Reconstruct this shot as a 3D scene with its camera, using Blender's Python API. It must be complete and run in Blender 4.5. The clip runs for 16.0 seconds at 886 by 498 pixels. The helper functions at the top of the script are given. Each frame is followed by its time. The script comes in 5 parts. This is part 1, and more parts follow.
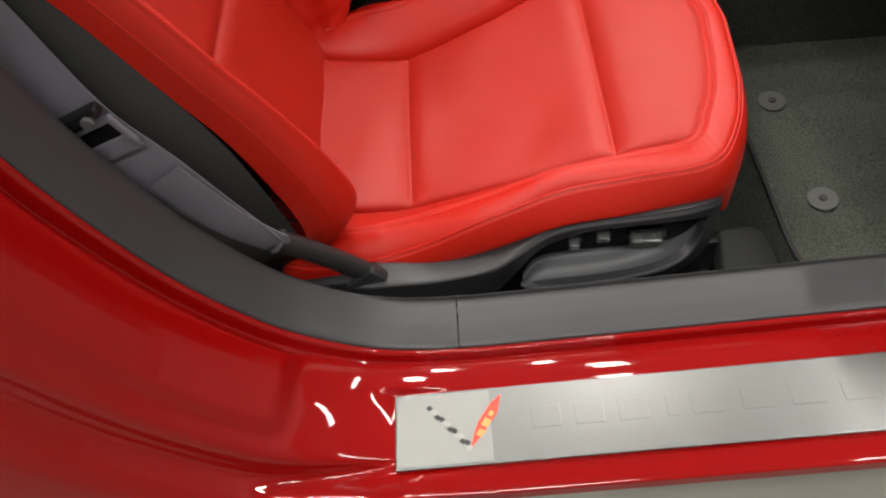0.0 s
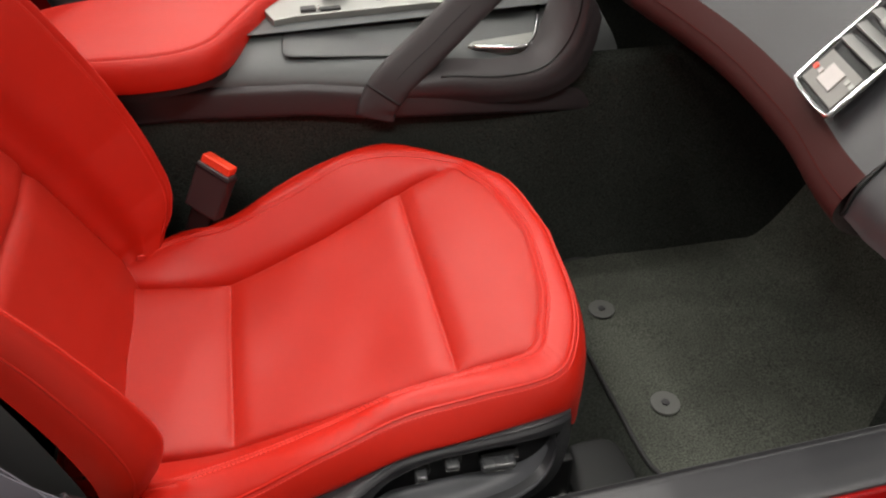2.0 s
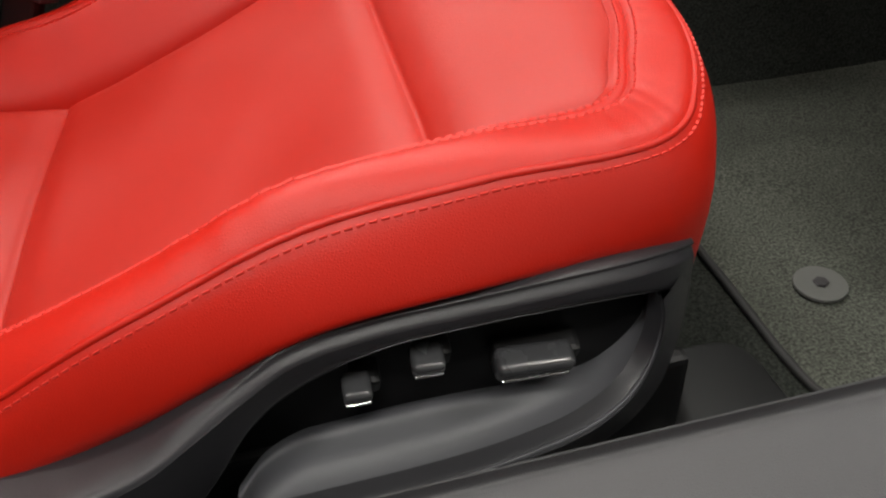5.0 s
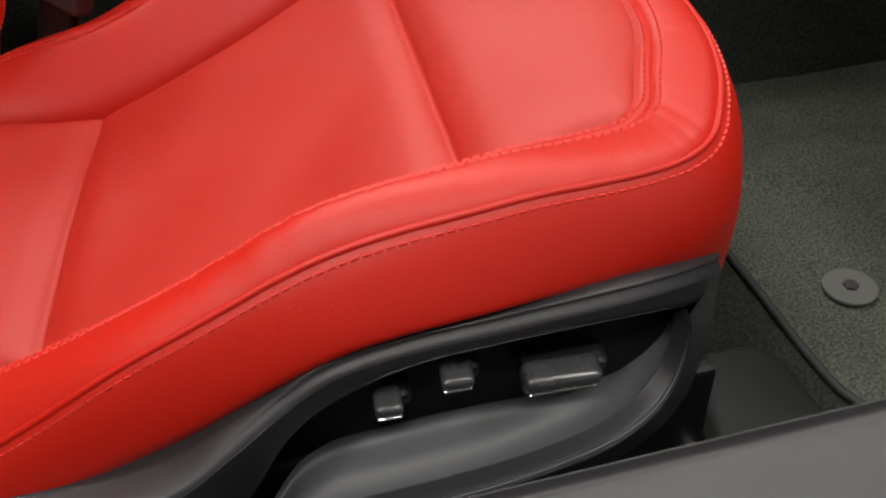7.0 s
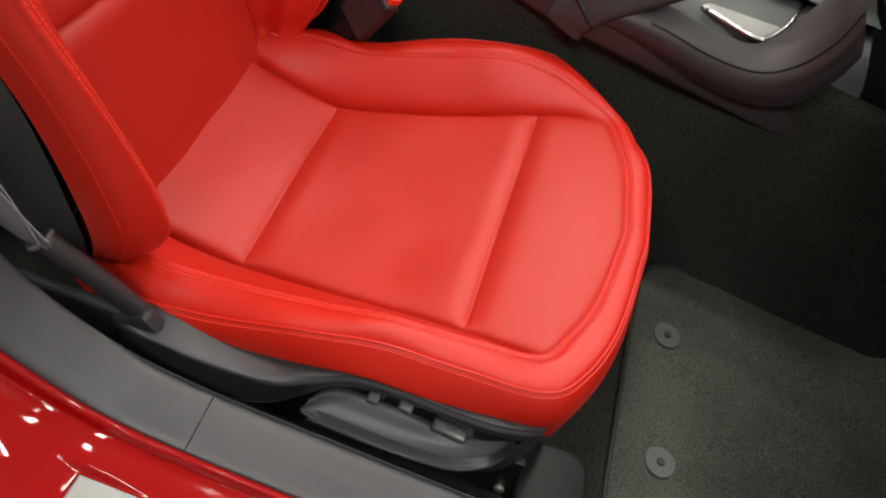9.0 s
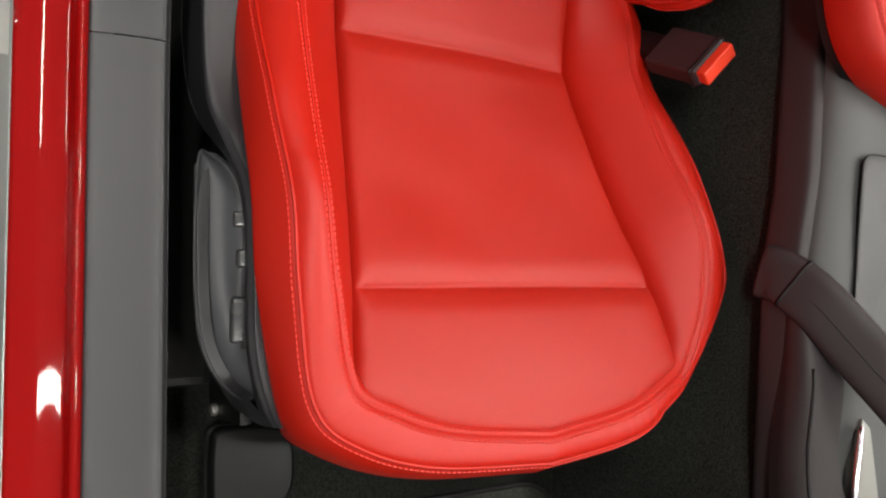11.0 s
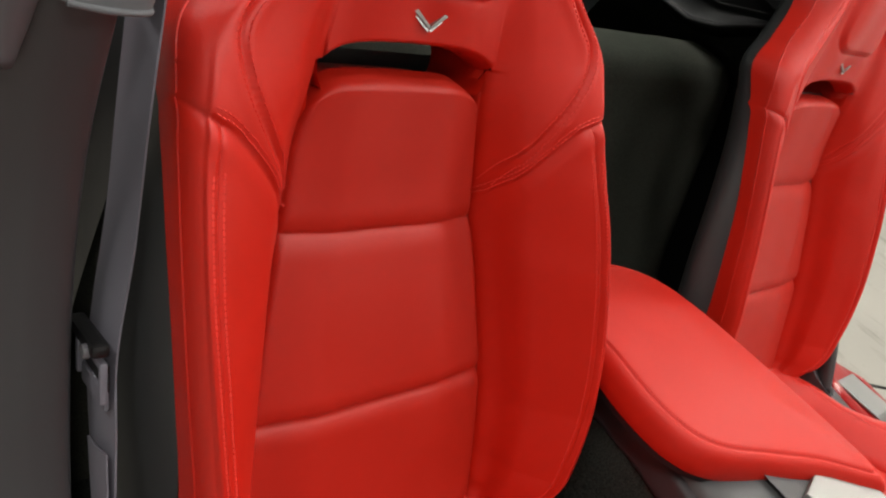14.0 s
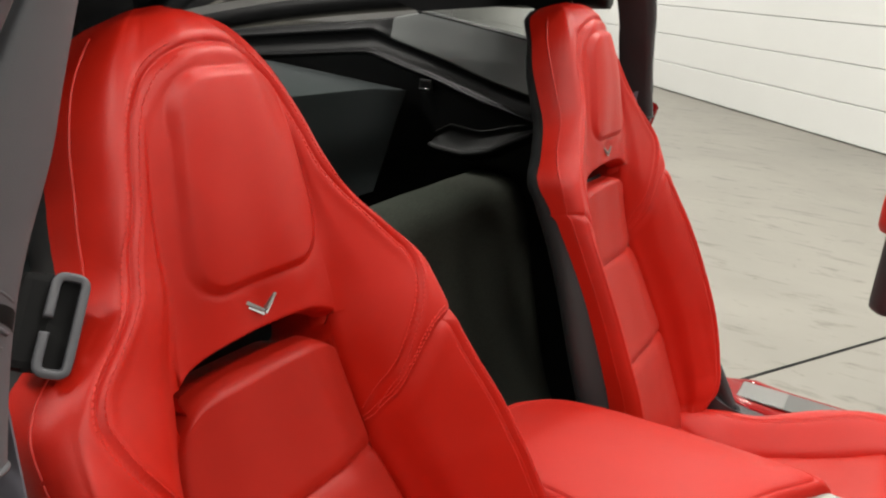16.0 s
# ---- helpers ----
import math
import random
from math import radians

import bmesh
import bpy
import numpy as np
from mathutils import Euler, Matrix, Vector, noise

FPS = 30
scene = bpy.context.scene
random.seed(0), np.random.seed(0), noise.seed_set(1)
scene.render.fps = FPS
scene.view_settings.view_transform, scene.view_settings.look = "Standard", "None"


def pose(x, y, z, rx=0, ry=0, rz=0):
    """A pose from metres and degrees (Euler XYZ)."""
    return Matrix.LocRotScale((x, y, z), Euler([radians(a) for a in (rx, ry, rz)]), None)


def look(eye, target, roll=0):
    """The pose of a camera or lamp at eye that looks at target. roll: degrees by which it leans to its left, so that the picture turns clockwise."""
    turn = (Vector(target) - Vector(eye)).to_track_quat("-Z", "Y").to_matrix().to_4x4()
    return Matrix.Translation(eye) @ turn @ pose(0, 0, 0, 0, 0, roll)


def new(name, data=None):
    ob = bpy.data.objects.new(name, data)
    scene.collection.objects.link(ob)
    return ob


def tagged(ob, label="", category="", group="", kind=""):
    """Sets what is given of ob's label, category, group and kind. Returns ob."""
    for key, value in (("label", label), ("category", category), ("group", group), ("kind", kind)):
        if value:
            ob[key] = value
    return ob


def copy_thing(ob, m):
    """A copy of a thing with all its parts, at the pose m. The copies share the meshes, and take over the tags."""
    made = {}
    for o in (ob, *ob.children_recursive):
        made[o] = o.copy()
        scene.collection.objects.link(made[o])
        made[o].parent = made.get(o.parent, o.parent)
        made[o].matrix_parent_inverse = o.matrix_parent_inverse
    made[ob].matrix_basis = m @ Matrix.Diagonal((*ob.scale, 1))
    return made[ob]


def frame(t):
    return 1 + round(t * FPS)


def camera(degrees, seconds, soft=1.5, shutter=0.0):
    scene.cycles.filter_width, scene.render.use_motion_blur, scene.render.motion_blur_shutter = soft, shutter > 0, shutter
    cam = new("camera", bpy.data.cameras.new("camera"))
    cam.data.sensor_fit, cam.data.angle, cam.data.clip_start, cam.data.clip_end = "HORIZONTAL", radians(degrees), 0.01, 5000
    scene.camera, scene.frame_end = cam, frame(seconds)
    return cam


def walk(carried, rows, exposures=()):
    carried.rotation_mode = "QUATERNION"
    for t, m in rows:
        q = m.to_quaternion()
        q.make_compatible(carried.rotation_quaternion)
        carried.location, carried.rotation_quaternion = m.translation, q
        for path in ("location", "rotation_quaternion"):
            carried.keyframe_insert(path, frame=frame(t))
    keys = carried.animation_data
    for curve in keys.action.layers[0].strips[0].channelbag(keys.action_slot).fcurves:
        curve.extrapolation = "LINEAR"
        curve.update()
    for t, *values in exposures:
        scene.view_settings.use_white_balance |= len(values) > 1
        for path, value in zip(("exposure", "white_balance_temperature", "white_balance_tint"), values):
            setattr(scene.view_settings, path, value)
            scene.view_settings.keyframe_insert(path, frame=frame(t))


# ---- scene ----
cam = camera(60.4, 16.0, soft=2.2)
PATH = [
    (0, (0.261, -0.752, 1.093), (0.107, 0.405, -0.531), -12.3),
    (0.3, (0.263, -0.759, 1.094), (0.157, 0.521, -0.439), -8.9),
    (0.5, (0.268, -0.761, 1.094), (0.179, 0.548, -0.416), -7.5),
    (0.8, (0.28, -0.746, 1.082), (0.225, 0.637, -0.362), -6.7),
    (1, (0.284, -0.73, 1.068), (0.252, 0.714, -0.316), -5.9),
    (1.2, (0.28, -0.718, 1.056), (0.327, 0.776, -0.273), -4.7),
    (1.5, (0.274, -0.71, 1.045), (0.468, 0.781, -0.274), -3),
    (2, (0.275, -0.7, 1.036), (0.602, 0.818, -0.224), -1.4),
    (2.3, (0.285, -0.662, 0.974), (0.661, 0.847, -0.283), -0.9),
    (2.5, (0.299, -0.622, 0.9), (0.725, 0.888, -0.34), -0.9),
    (2.8, (0.324, -0.557, 0.783), (0.755, 0.945, -0.465), -1.4),
    (3, (0.337, -0.52, 0.717), (0.735, 0.977, -0.548), -2),
    (3.2, (0.342, -0.494, 0.671), (0.704, 0.979, -0.632), -2.6),
    (3.5, (0.344, -0.474, 0.628), (0.682, 1.019, -0.659), -3.4),
    (4, (0.354, -0.468, 0.592), (0.648, 1.042, -0.686), -4.4),
    (4.2, (0.348, -0.464, 0.602), (0.632, 1.04, -0.685), -4.5),
    (6.3, (0.361, -0.46, 0.617), (0.568, 1.054, -0.673), -6.4),
    (6.5, (0.358, -0.457, 0.616), (0.556, 1.054, -0.679), -6.8),
    (7, (0.353, -0.459, 0.628), (0.539, 1.046, -0.676), -7),
    (7.3, (0.346, -0.474, 0.66), (0.533, 1.018, -0.659), -8.4),
    (7.5, (0.341, -0.493, 0.703), (0.497, 0.96, -0.662), -9),
    (7.8, (0.338, -0.529, 0.807), (0.461, 0.871, -0.615), -8.3),
    (8, (0.334, -0.555, 0.881), (0.46, 0.855, -0.531), -6.6),
    (8.2, (0.326, -0.581, 0.943), (0.474, 0.83, -0.466), -1.5),
    (8.5, (0.317, -0.601, 1.01), (0.52, 0.813, -0.39), 8.5),
    (8.8, (0.324, -0.597, 1.05), (0.451, 0.722, -0.448), 15.5),
    (9, (0.351, -0.581, 1.059), (0.362, 0.658, -0.511), 22.4),
    (9.2, (0.39, -0.545, 1.058), (0.352, 0.625, -0.563), 33.3),
    (11.3, (0.433, -0.437, 0.967), (0.272, 0.659, -0.698), 83.5),
    (11.5, (0.44, -0.441, 0.964), (0.113, 0.67, -0.667), 75.5),
    (12, (0.416, -0.441, 0.995), (-0.192, 0.698, -0.532), 60.8),
    (12.2, (0.405, -0.436, 1.019), (-0.288, 0.717, -0.461), 55.6),
    (12.5, (0.394, -0.426, 1.056), (-0.429, 0.732, -0.352), 47.6),
    (12.8, (0.387, -0.43, 1.084), (-0.531, 0.746, -0.247), 40.9),
    (13, (0.382, -0.435, 1.096), (-0.57, 0.765, -0.189), 37.4),
    (13.5, (0.358, -0.443, 1.112), (-0.662, 0.811, -0.065), 31.2),
    (14, (0.339, -0.441, 1.138), (-0.749, 0.845, 0.06), 25.1),
    (14.5, (0.333, -0.446, 1.157), (-0.805, 0.886, 0.192), 19.3),
    (14.8, (0.328, -0.453, 1.187), (-0.843, 0.898, 0.289), 16.3),
    (15, (0.321, -0.456, 1.205), (-0.849, 0.923, 0.35), 14.3),
    (15.2, (0.311, -0.457, 1.213), (-0.841, 0.956, 0.389), 12.3),
    (15.5, (0.302, -0.457, 1.215), (-0.832, 1.01, 0.465), 9.2),
    (15.8, (0.303, -0.454, 1.215), (-0.765, 1.089, 0.525), 5.7),
    (16, (0.304, -0.451, 1.214), (-0.676, 1.155, 0.536), 3.2),
]
EXPOSURES = [(0.0, -0.03), (1.5, 0.02), (6.5, -0.03), (7.5, -0.07), (9.0, 0.0), (11.4, -0.14), (13.6, -0.10), (14.8, 0.04), (16.0, -0.02)]
walk(cam, [(t, look(eye, target, roll)) for t, eye, target, roll in PATH], EXPOSURES)

# ---- light ----
world = bpy.data.worlds.new("garage_world")
world.use_nodes = True
world.node_tree.nodes["Background"].inputs[0].default_value = (0.9, 0.95, 1.0, 1)
world.node_tree.nodes["Background"].inputs[1].default_value = 0.04
scene.world = world
LAMP_POWER = 80.0


# ---- mesh helpers ----
def smooth_line(ctrl, n):
    """Catmull-Rom through the control points, n samples, along axis 0."""
    c = np.asarray(ctrl, float)
    k = len(c)
    p = np.concatenate([[2 * c[0] - c[1]], c, [2 * c[-1] - c[-2]]])
    u = np.linspace(0, k - 1, n)
    i = np.minimum(u.astype(int), k - 2)
    f = (u - i).reshape((-1,) + (1,) * (c.ndim - 1))
    a, b, d, e = p[i], p[i + 1], p[i + 2], p[i + 3]
    return 0.5 * (2 * b + (d - a) * f + (2 * a - 5 * b + 4 * d - e) * f**2 + (3 * b - a - 3 * d + e) * f**3)


def gathered(ctrl, sub, close=0.86):
    """Catmull-Rom through the control rows, sub samples a span, closer together near each row."""
    c = np.asarray(ctrl, float)
    k = len(c)
    p = np.concatenate([[2 * c[0] - c[1]], c, [2 * c[-1] - c[-2]]])
    n = (k - 1) * sub + 1
    i = np.minimum(np.arange(n) // sub, k - 2)
    f = np.arange(n) / sub - i
    f = (f - close * np.sin(2 * np.pi * f) / (2 * np.pi)).reshape((-1,) + (1,) * (c.ndim - 1))
    a, b, d, e = p[i], p[i + 1], p[i + 2], p[i + 3]
    return 0.5 * (2 * b + (d - a) * f + (2 * a - 5 * b + 4 * d - e) * f**2 + (3 * b - a - 3 * d + e) * f**3)


def even(path, n):
    """The same line with n evenly spaced samples."""
    p = np.asarray(path, float)
    d = np.r_[0, np.cumsum(np.linalg.norm(np.diff(p, axis=0), axis=1))]
    u = np.linspace(0, d[-1], n)
    return np.stack([np.interp(u, d, p[:, i]) for i in range(p.shape[1])], 1)


def thing(name, at, label, category, group="", kind=""):
    ob = new(name)
    ob.empty_display_size = 0.05
    ob.location = at
    return tagged(ob, label, category, group, kind)


def link(name, mesh, material, parent=None, label=""):
    ob = new(name, mesh)
    mesh.materials.append(material)
    if parent is not None:
        ob.parent = parent
        if parent.type == "EMPTY":
            ob.matrix_parent_inverse = Matrix.Translation(parent.location).inverted()
    return tagged(ob, label)


def raw(name, verts, faces, material, parent=None, label="", smooth=True):
    me = bpy.data.meshes.new(name)
    me.from_pydata([tuple(map(float, v)) for v in verts], [], faces)
    me.update()
    if smooth:
        me.shade_smooth()
    return link(name, me, material, parent, label)


def part(name, bm, material, parent=None, label="", smooth=False):
    me = bpy.data.meshes.new(name)
    bmesh.ops.recalc_face_normals(bm, faces=bm.faces)
    bm.to_mesh(me)
    bm.free()
    if smooth:
        me.shade_smooth()
    return link(name, me, material, parent, label)


def grid_faces(m, n, wrap=False):
    i, j = np.meshgrid(np.arange(m - 1), np.arange(n if wrap else n - 1), indexing="ij")
    k = (j + 1) % n
    return np.stack([i * n + j, i * n + k, (i + 1) * n + k, (i + 1) * n + j], -1).reshape(-1, 4).tolist()


def sheet(name, pts, material, parent=None, label="", wrap=False, flip=False):
    m, n, _ = pts.shape
    faces = grid_faces(m, n, wrap)
    if flip:
        faces = [f[::-1] for f in faces]
    return raw(name, pts.reshape(-1, 3), faces, material, parent, label)


def slab(name, pts, offset, material, parent=None, label=""):
    """A sheet of points with a thickness: offset is a vector or an array like pts."""
    m, n, _ = pts.shape
    back = pts + np.asarray(offset)
    v = np.concatenate([pts.reshape(-1, 3), back.reshape(-1, 3)])
    f = grid_faces(m, n)
    k = m * n
    faces = f + [[k + a for a in q[::-1]] for q in f]
    rim = [i * n for i in range(m)] + [(m - 1) * n + j for j in range(1, n)] + [i * n + n - 1 for i in range(m - 2, -1, -1)] + list(range(n - 2, 0, -1))
    for a, b in zip(rim, rim[1:] + rim[:1]):
        faces.append([a, b, b + k, a + k])
    ob = raw(name, v, faces, material, parent, label)
    bm = bmesh.new()
    bm.from_mesh(ob.data)
    bmesh.ops.recalc_face_normals(bm, faces=bm.faces)
    for e in bm.edges:
        if e.calc_face_angle(0) > 0.7:
            e.smooth = False
    bm.to_mesh(ob.data)
    bm.free()
    return ob


def tube_data(path, radius, seg=8, closed=False, squash=1.0, up=(0, 0, 1), square=1.0):
    p = np.asarray(path, float)
    t = np.gradient(p, axis=0) if not closed else np.roll(p, -1, 0) - np.roll(p, 1, 0)
    t /= np.linalg.norm(t, axis=1)[:, None] + 1e-9
    a = np.cross(t, np.asarray(up, float))
    a /= np.linalg.norm(a, axis=1)[:, None] + 1e-9
    b = np.cross(a, t)
    ang = np.linspace(0, 2 * np.pi, seg, endpoint=False)
    r = np.broadcast_to(np.asarray(radius, float), (len(p),))[:, None, None]
    ca, sa = (np.sign(g) * np.abs(g) ** square for g in (np.cos(ang), np.sin(ang)))
    v = p[:, None] + r * (a[:, None] * ca[None, :, None] + squash * b[:, None] * sa[None, :, None])
    m = len(p)
    faces = grid_faces(m, seg, True)
    if closed:
        faces += [[(m - 1) * seg + j, (m - 1) * seg + (j + 1) % seg, (j + 1) % seg, j] for j in range(seg)]
    else:
        faces += [list(range(seg))[::-1], [(m - 1) * seg + j for j in range(seg)]]
    return v.reshape(-1, 3), faces


def tube(name, path, radius, material, parent=None, label="", seg=8, closed=False, squash=1.0, up=(0, 0, 1), square=1.0):
    v, f = tube_data(path, radius, seg, closed, squash, up, square)
    return raw(name, v, f, material, parent, label)


def block(size, at=(0, 0, 0), bevel=0.003, turn=None, segments=2):
    """A bevelled box as a bmesh."""
    bm = bmesh.new()
    bmesh.ops.create_cube(bm, size=1.0)
    bmesh.ops.scale(bm, vec=size, verts=bm.verts)
    if bevel:
        bmesh.ops.bevel(bm, geom=bm.edges[:], offset=bevel, segments=segments, profile=0.6, affect="EDGES")
    m = Matrix.Translation(at) @ (turn.to_4x4() if turn is not None else Matrix.Identity(4))
    bmesh.ops.transform(bm, matrix=m, verts=bm.verts)
    return bm


def disc(radius, height, at, turn=None, seg=28, bevel=0.001):
    bm = bmesh.new()
    bmesh.ops.create_cone(bm, cap_ends=True, segments=seg, radius1=radius, radius2=radius, depth=height)
    if bevel:
        rim = [e for e in bm.edges if len({round(v.co.z, 5) for v in e.verts}) == 1]
        bmesh.ops.bevel(bm, geom=rim, offset=bevel, segments=2, profile=0.6, affect="EDGES")
    m = Matrix.Translation(at) @ (turn.to_4x4() if turn is not None else Matrix.Identity(4))
    bmesh.ops.transform(bm, matrix=m, verts=bm.verts)
    return bm


def plate(outline, axis, at, depth, bevel=0.002):
    """A flat outline (2D points) pushed along an axis from at by depth, bevelled. axis y: points are (x, z); axis z: (x, y)."""
    bm = bmesh.new()
    put = {"y": lambda a, b: (a, at, b), "z": lambda a, b: (a, b, at), "x": lambda a, b: (at, a, b)}[axis]
    face = bm.faces.new([bm.verts.new(put(a, b)) for a, b in outline])
    way = Vector({"x": (depth, 0, 0), "y": (0, depth, 0), "z": (0, 0, depth)}[axis])
    res = bmesh.ops.extrude_face_region(bm, geom=[face])
    bmesh.ops.translate(bm, vec=way, verts=[v for v in res["geom"] if isinstance(v, bmesh.types.BMVert)])
    bmesh.ops.recalc_face_normals(bm, faces=bm.faces)
    if bevel:
        flat = [e for e in bm.edges if len(e.link_faces) == 2 and max(len(f.verts) for f in e.link_faces) > 4]
        bmesh.ops.bevel(bm, geom=flat, offset=bevel, segments=2, profile=0.6, affect="EDGES")
    return bm


def round_outline(pts, n=60):
    """A closed smooth outline through the points."""
    p = np.asarray(pts, float)
    k = len(p)
    q = np.concatenate([p[-2:], p, p[:3]])
    s = smooth_line(q, (k + 4) * 12 + 1)
    s = s[24:-24]
    return even(s, n + 1)[:-1]


def stitches(name, lines, material, parent, spacing=0.0052, length=0.0034, width=0.0007, lift=0.00055):
    """Thread along lines that lie on the cover; every stitch is a small prism."""
    verts, faces = [], []
    for line, normals in lines:
        p = np.asarray(line, float)
        d = np.r_[0, np.cumsum(np.linalg.norm(np.diff(p, axis=0), axis=1))]
        count = int(d[-1] / spacing)
        u = (np.arange(count) + 0.5) * spacing
        at = np.stack([np.interp(u, d, p[:, i]) for i in range(3)], 1)
        nn = np.asarray(normals, float)
        nrm = np.stack([np.interp(u, d, nn[:, i]) for i in range(3)], 1)
        nrm /= np.linalg.norm(nrm, axis=1)[:, None] + 1e-9
        t = np.stack([np.interp(u + 0.001, d, p[:, i]) for i in range(3)], 1) - np.stack([np.interp(u - 0.001, d, p[:, i]) for i in range(3)], 1)
        t /= np.linalg.norm(t, axis=1)[:, None] + 1e-9
        b = np.cross(t, nrm)
        for c, tt, bb, n_ in zip(at, t, b, nrm):
            k = len(verts)
            for s in (-1, 1):
                e = c + tt * s * length / 2
                verts += [e + bb * width, e + n_ * lift * 2, e - bb * width, e - n_ * lift]
            faces += [[k + i, k + (i + 1) % 4, k + 4 + (i + 1) % 4, k + 4 + i] for i in range(4)] + [[k + 3, k + 2, k + 1, k], [k + 4, k + 5, k + 6, k + 7]]
    ob = raw(name, verts, faces, material, parent, smooth=False)
    return tagged(ob, kind="stuff")


def normals_of(pts):
    du, dv = np.gradient(pts, axis=0), np.gradient(pts, axis=1)
    n = np.cross(du, dv)
    return n / (np.linalg.norm(n, axis=2)[..., None] + 1e-12)


def dent(d, width):
    return np.exp(-((d / width) ** 2))


# ---- materials ----
def material(name, color, rough=0.5, metal=0.0, vary=0.06, vary_scale=6.0, grain=0.0, grain_scale=400.0, cells=False, coat=0.0, spec=0.5, rough_vary=0.08, speckle=0.0, sheen=0.0, detail=4.0):
    m = bpy.data.materials.new(name)
    m.use_nodes = True
    nt = m.node_tree
    b = nt.nodes["Principled BSDF"]
    co = nt.nodes.new("ShaderNodeTexCoord")
    big = nt.nodes.new("ShaderNodeTexNoise")
    big.inputs["Scale"].default_value = vary_scale
    big.inputs["Detail"].default_value = detail
    nt.links.new(co.outputs["Object"], big.inputs["Vector"])
    ramp = nt.nodes.new("ShaderNodeMix")
    ramp.data_type = "RGBA"
    ramp.inputs[6].default_value = (*[max(0.0, c * (1 - vary)) for c in color], 1)
    ramp.inputs[7].default_value = (*[min(1.0, c * (1 + vary)) for c in color], 1)
    nt.links.new(big.outputs["Fac"], ramp.inputs[0])
    out = ramp.outputs[2]
    fine = None
    if grain or speckle:
        if cells:
            fine = nt.nodes.new("ShaderNodeTexVoronoi")
            fine.feature = "DISTANCE_TO_EDGE"
            fine.inputs["Scale"].default_value = grain_scale
            height = fine.outputs["Distance"]
        else:
            fine = nt.nodes.new("ShaderNodeTexNoise")
            fine.inputs["Scale"].default_value = grain_scale
            fine.inputs["Detail"].default_value = 3.0
            height = fine.outputs["Fac"]
        nt.links.new(co.outputs["Object"], fine.inputs["Vector"])
        if speckle:
            mix = nt.nodes.new("ShaderNodeMix")
            mix.data_type = "RGBA"
            mix.blend_type = "MULTIPLY"
            mix.inputs[0].default_value = speckle
            curve = nt.nodes.new("ShaderNodeMapRange")
            curve.inputs["From Min"].default_value, curve.inputs["From Max"].default_value = 0.35, 0.65
            curve.inputs["To Min"].default_value, curve.inputs["To Max"].default_value = 0.25, 1.9
            nt.links.new(height, curve.inputs["Value"])
            nt.links.new(out, mix.inputs[6])
            nt.links.new(curve.outputs["Result"], mix.inputs[7])
            out = mix.outputs[2]
        if grain:
            bump = nt.nodes.new("ShaderNodeBump")
            bump.inputs["Strength"].default_value = grain
            bump.inputs["Distance"].default_value = 0.0006
            nt.links.new(height, bump.inputs["Height"])
            nt.links.new(bump.outputs["Normal"], b.inputs["Normal"])
    nt.links.new(out, b.inputs["Base Color"])
    rr = nt.nodes.new("ShaderNodeMapRange")
    rr.inputs["To Min"].default_value, rr.inputs["To Max"].default_value = max(0.02, rough - rough_vary), min(1.0, rough + rough_vary)
    nt.links.new(big.outputs["Fac"], rr.inputs["Value"])
    nt.links.new(rr.outputs["Result"], b.inputs["Roughness"])
    b.inputs["Metallic"].default_value = metal
    b.inputs["Specular IOR Level"].default_value = spec
    b.inputs["Coat Weight"].default_value = coat
    b.inputs["Coat Roughness"].default_value = 0.04
    b.inputs["Sheen Weight"].default_value = sheen
    return m


LEATHER = material("red_leather", (0.46, 0.0095, 0.0022), 0.43, vary=0.07, vary_scale=9, grain=0.35, grain_scale=750, cells=True, spec=0.44, rough_vary=0.05)
LEATHER_PERF = material("red_leather_insert", (0.41, 0.0110, 0.0032), 0.48, vary=0.07, vary_scale=7, grain=0.5, grain_scale=900, cells=True, spec=0.50, rough_vary=0.05)
# the seat leather again, colour and gloss lowered to dim the lit armrest
DIMMED_ARM_LEATHER = material("dimmed_armrest_leather", (0.42, 0.0090, 0.0024), 0.5, vary=0.07, vary_scale=9, grain=0.35, grain_scale=750, cells=True, spec=0.34, rough_vary=0.05)
THREAD = material("red_thread", (0.62, 0.036, 0.024), 0.6)
PAINT = material("red_paint", (0.235, 0.0008, 0.0008), 0.5, vary=0.03, vary_scale=3, coat=0.55, spec=0.06, rough_vary=0.03)
TRIM = material("charcoal_trim", (0.033, 0.033, 0.036), 0.38, vary=0.08, vary_scale=8, grain=0.35, grain_scale=900, cells=True)
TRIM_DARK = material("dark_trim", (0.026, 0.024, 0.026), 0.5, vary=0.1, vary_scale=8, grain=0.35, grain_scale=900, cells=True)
TRIM_BLACK = material("black_plastic", (0.0065, 0.0065, 0.007), 0.45, vary=0.1, vary_scale=20, grain=0.1, grain_scale=600, spec=0.3)
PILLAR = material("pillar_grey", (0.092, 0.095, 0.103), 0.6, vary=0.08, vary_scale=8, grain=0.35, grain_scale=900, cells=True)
CONSOLE_DARK = material("wine_black_trim", (0.025, 0.0195, 0.0215), 0.5, vary=0.1, vary_scale=8, grain=0.35, grain_scale=900, cells=True)
SEAT_PLASTIC = material("seat_plastic", (0.023, 0.023, 0.026), 0.36, vary=0.08, vary_scale=12, grain=0.25, grain_scale=1100, cells=True)
CARPET = material("black_carpet", (0.022, 0.024, 0.021), 0.95, vary=0.25, vary_scale=9, grain=0.9, grain_scale=420, speckle=0.6, spec=0.1, rough_vary=0.03)
CARGO = material("cargo_carpet", (0.048, 0.051, 0.042), 0.95, vary=0.22, vary_scale=5, grain=1.0, grain_scale=420, speckle=0.3, spec=0.1, rough_vary=0.03)
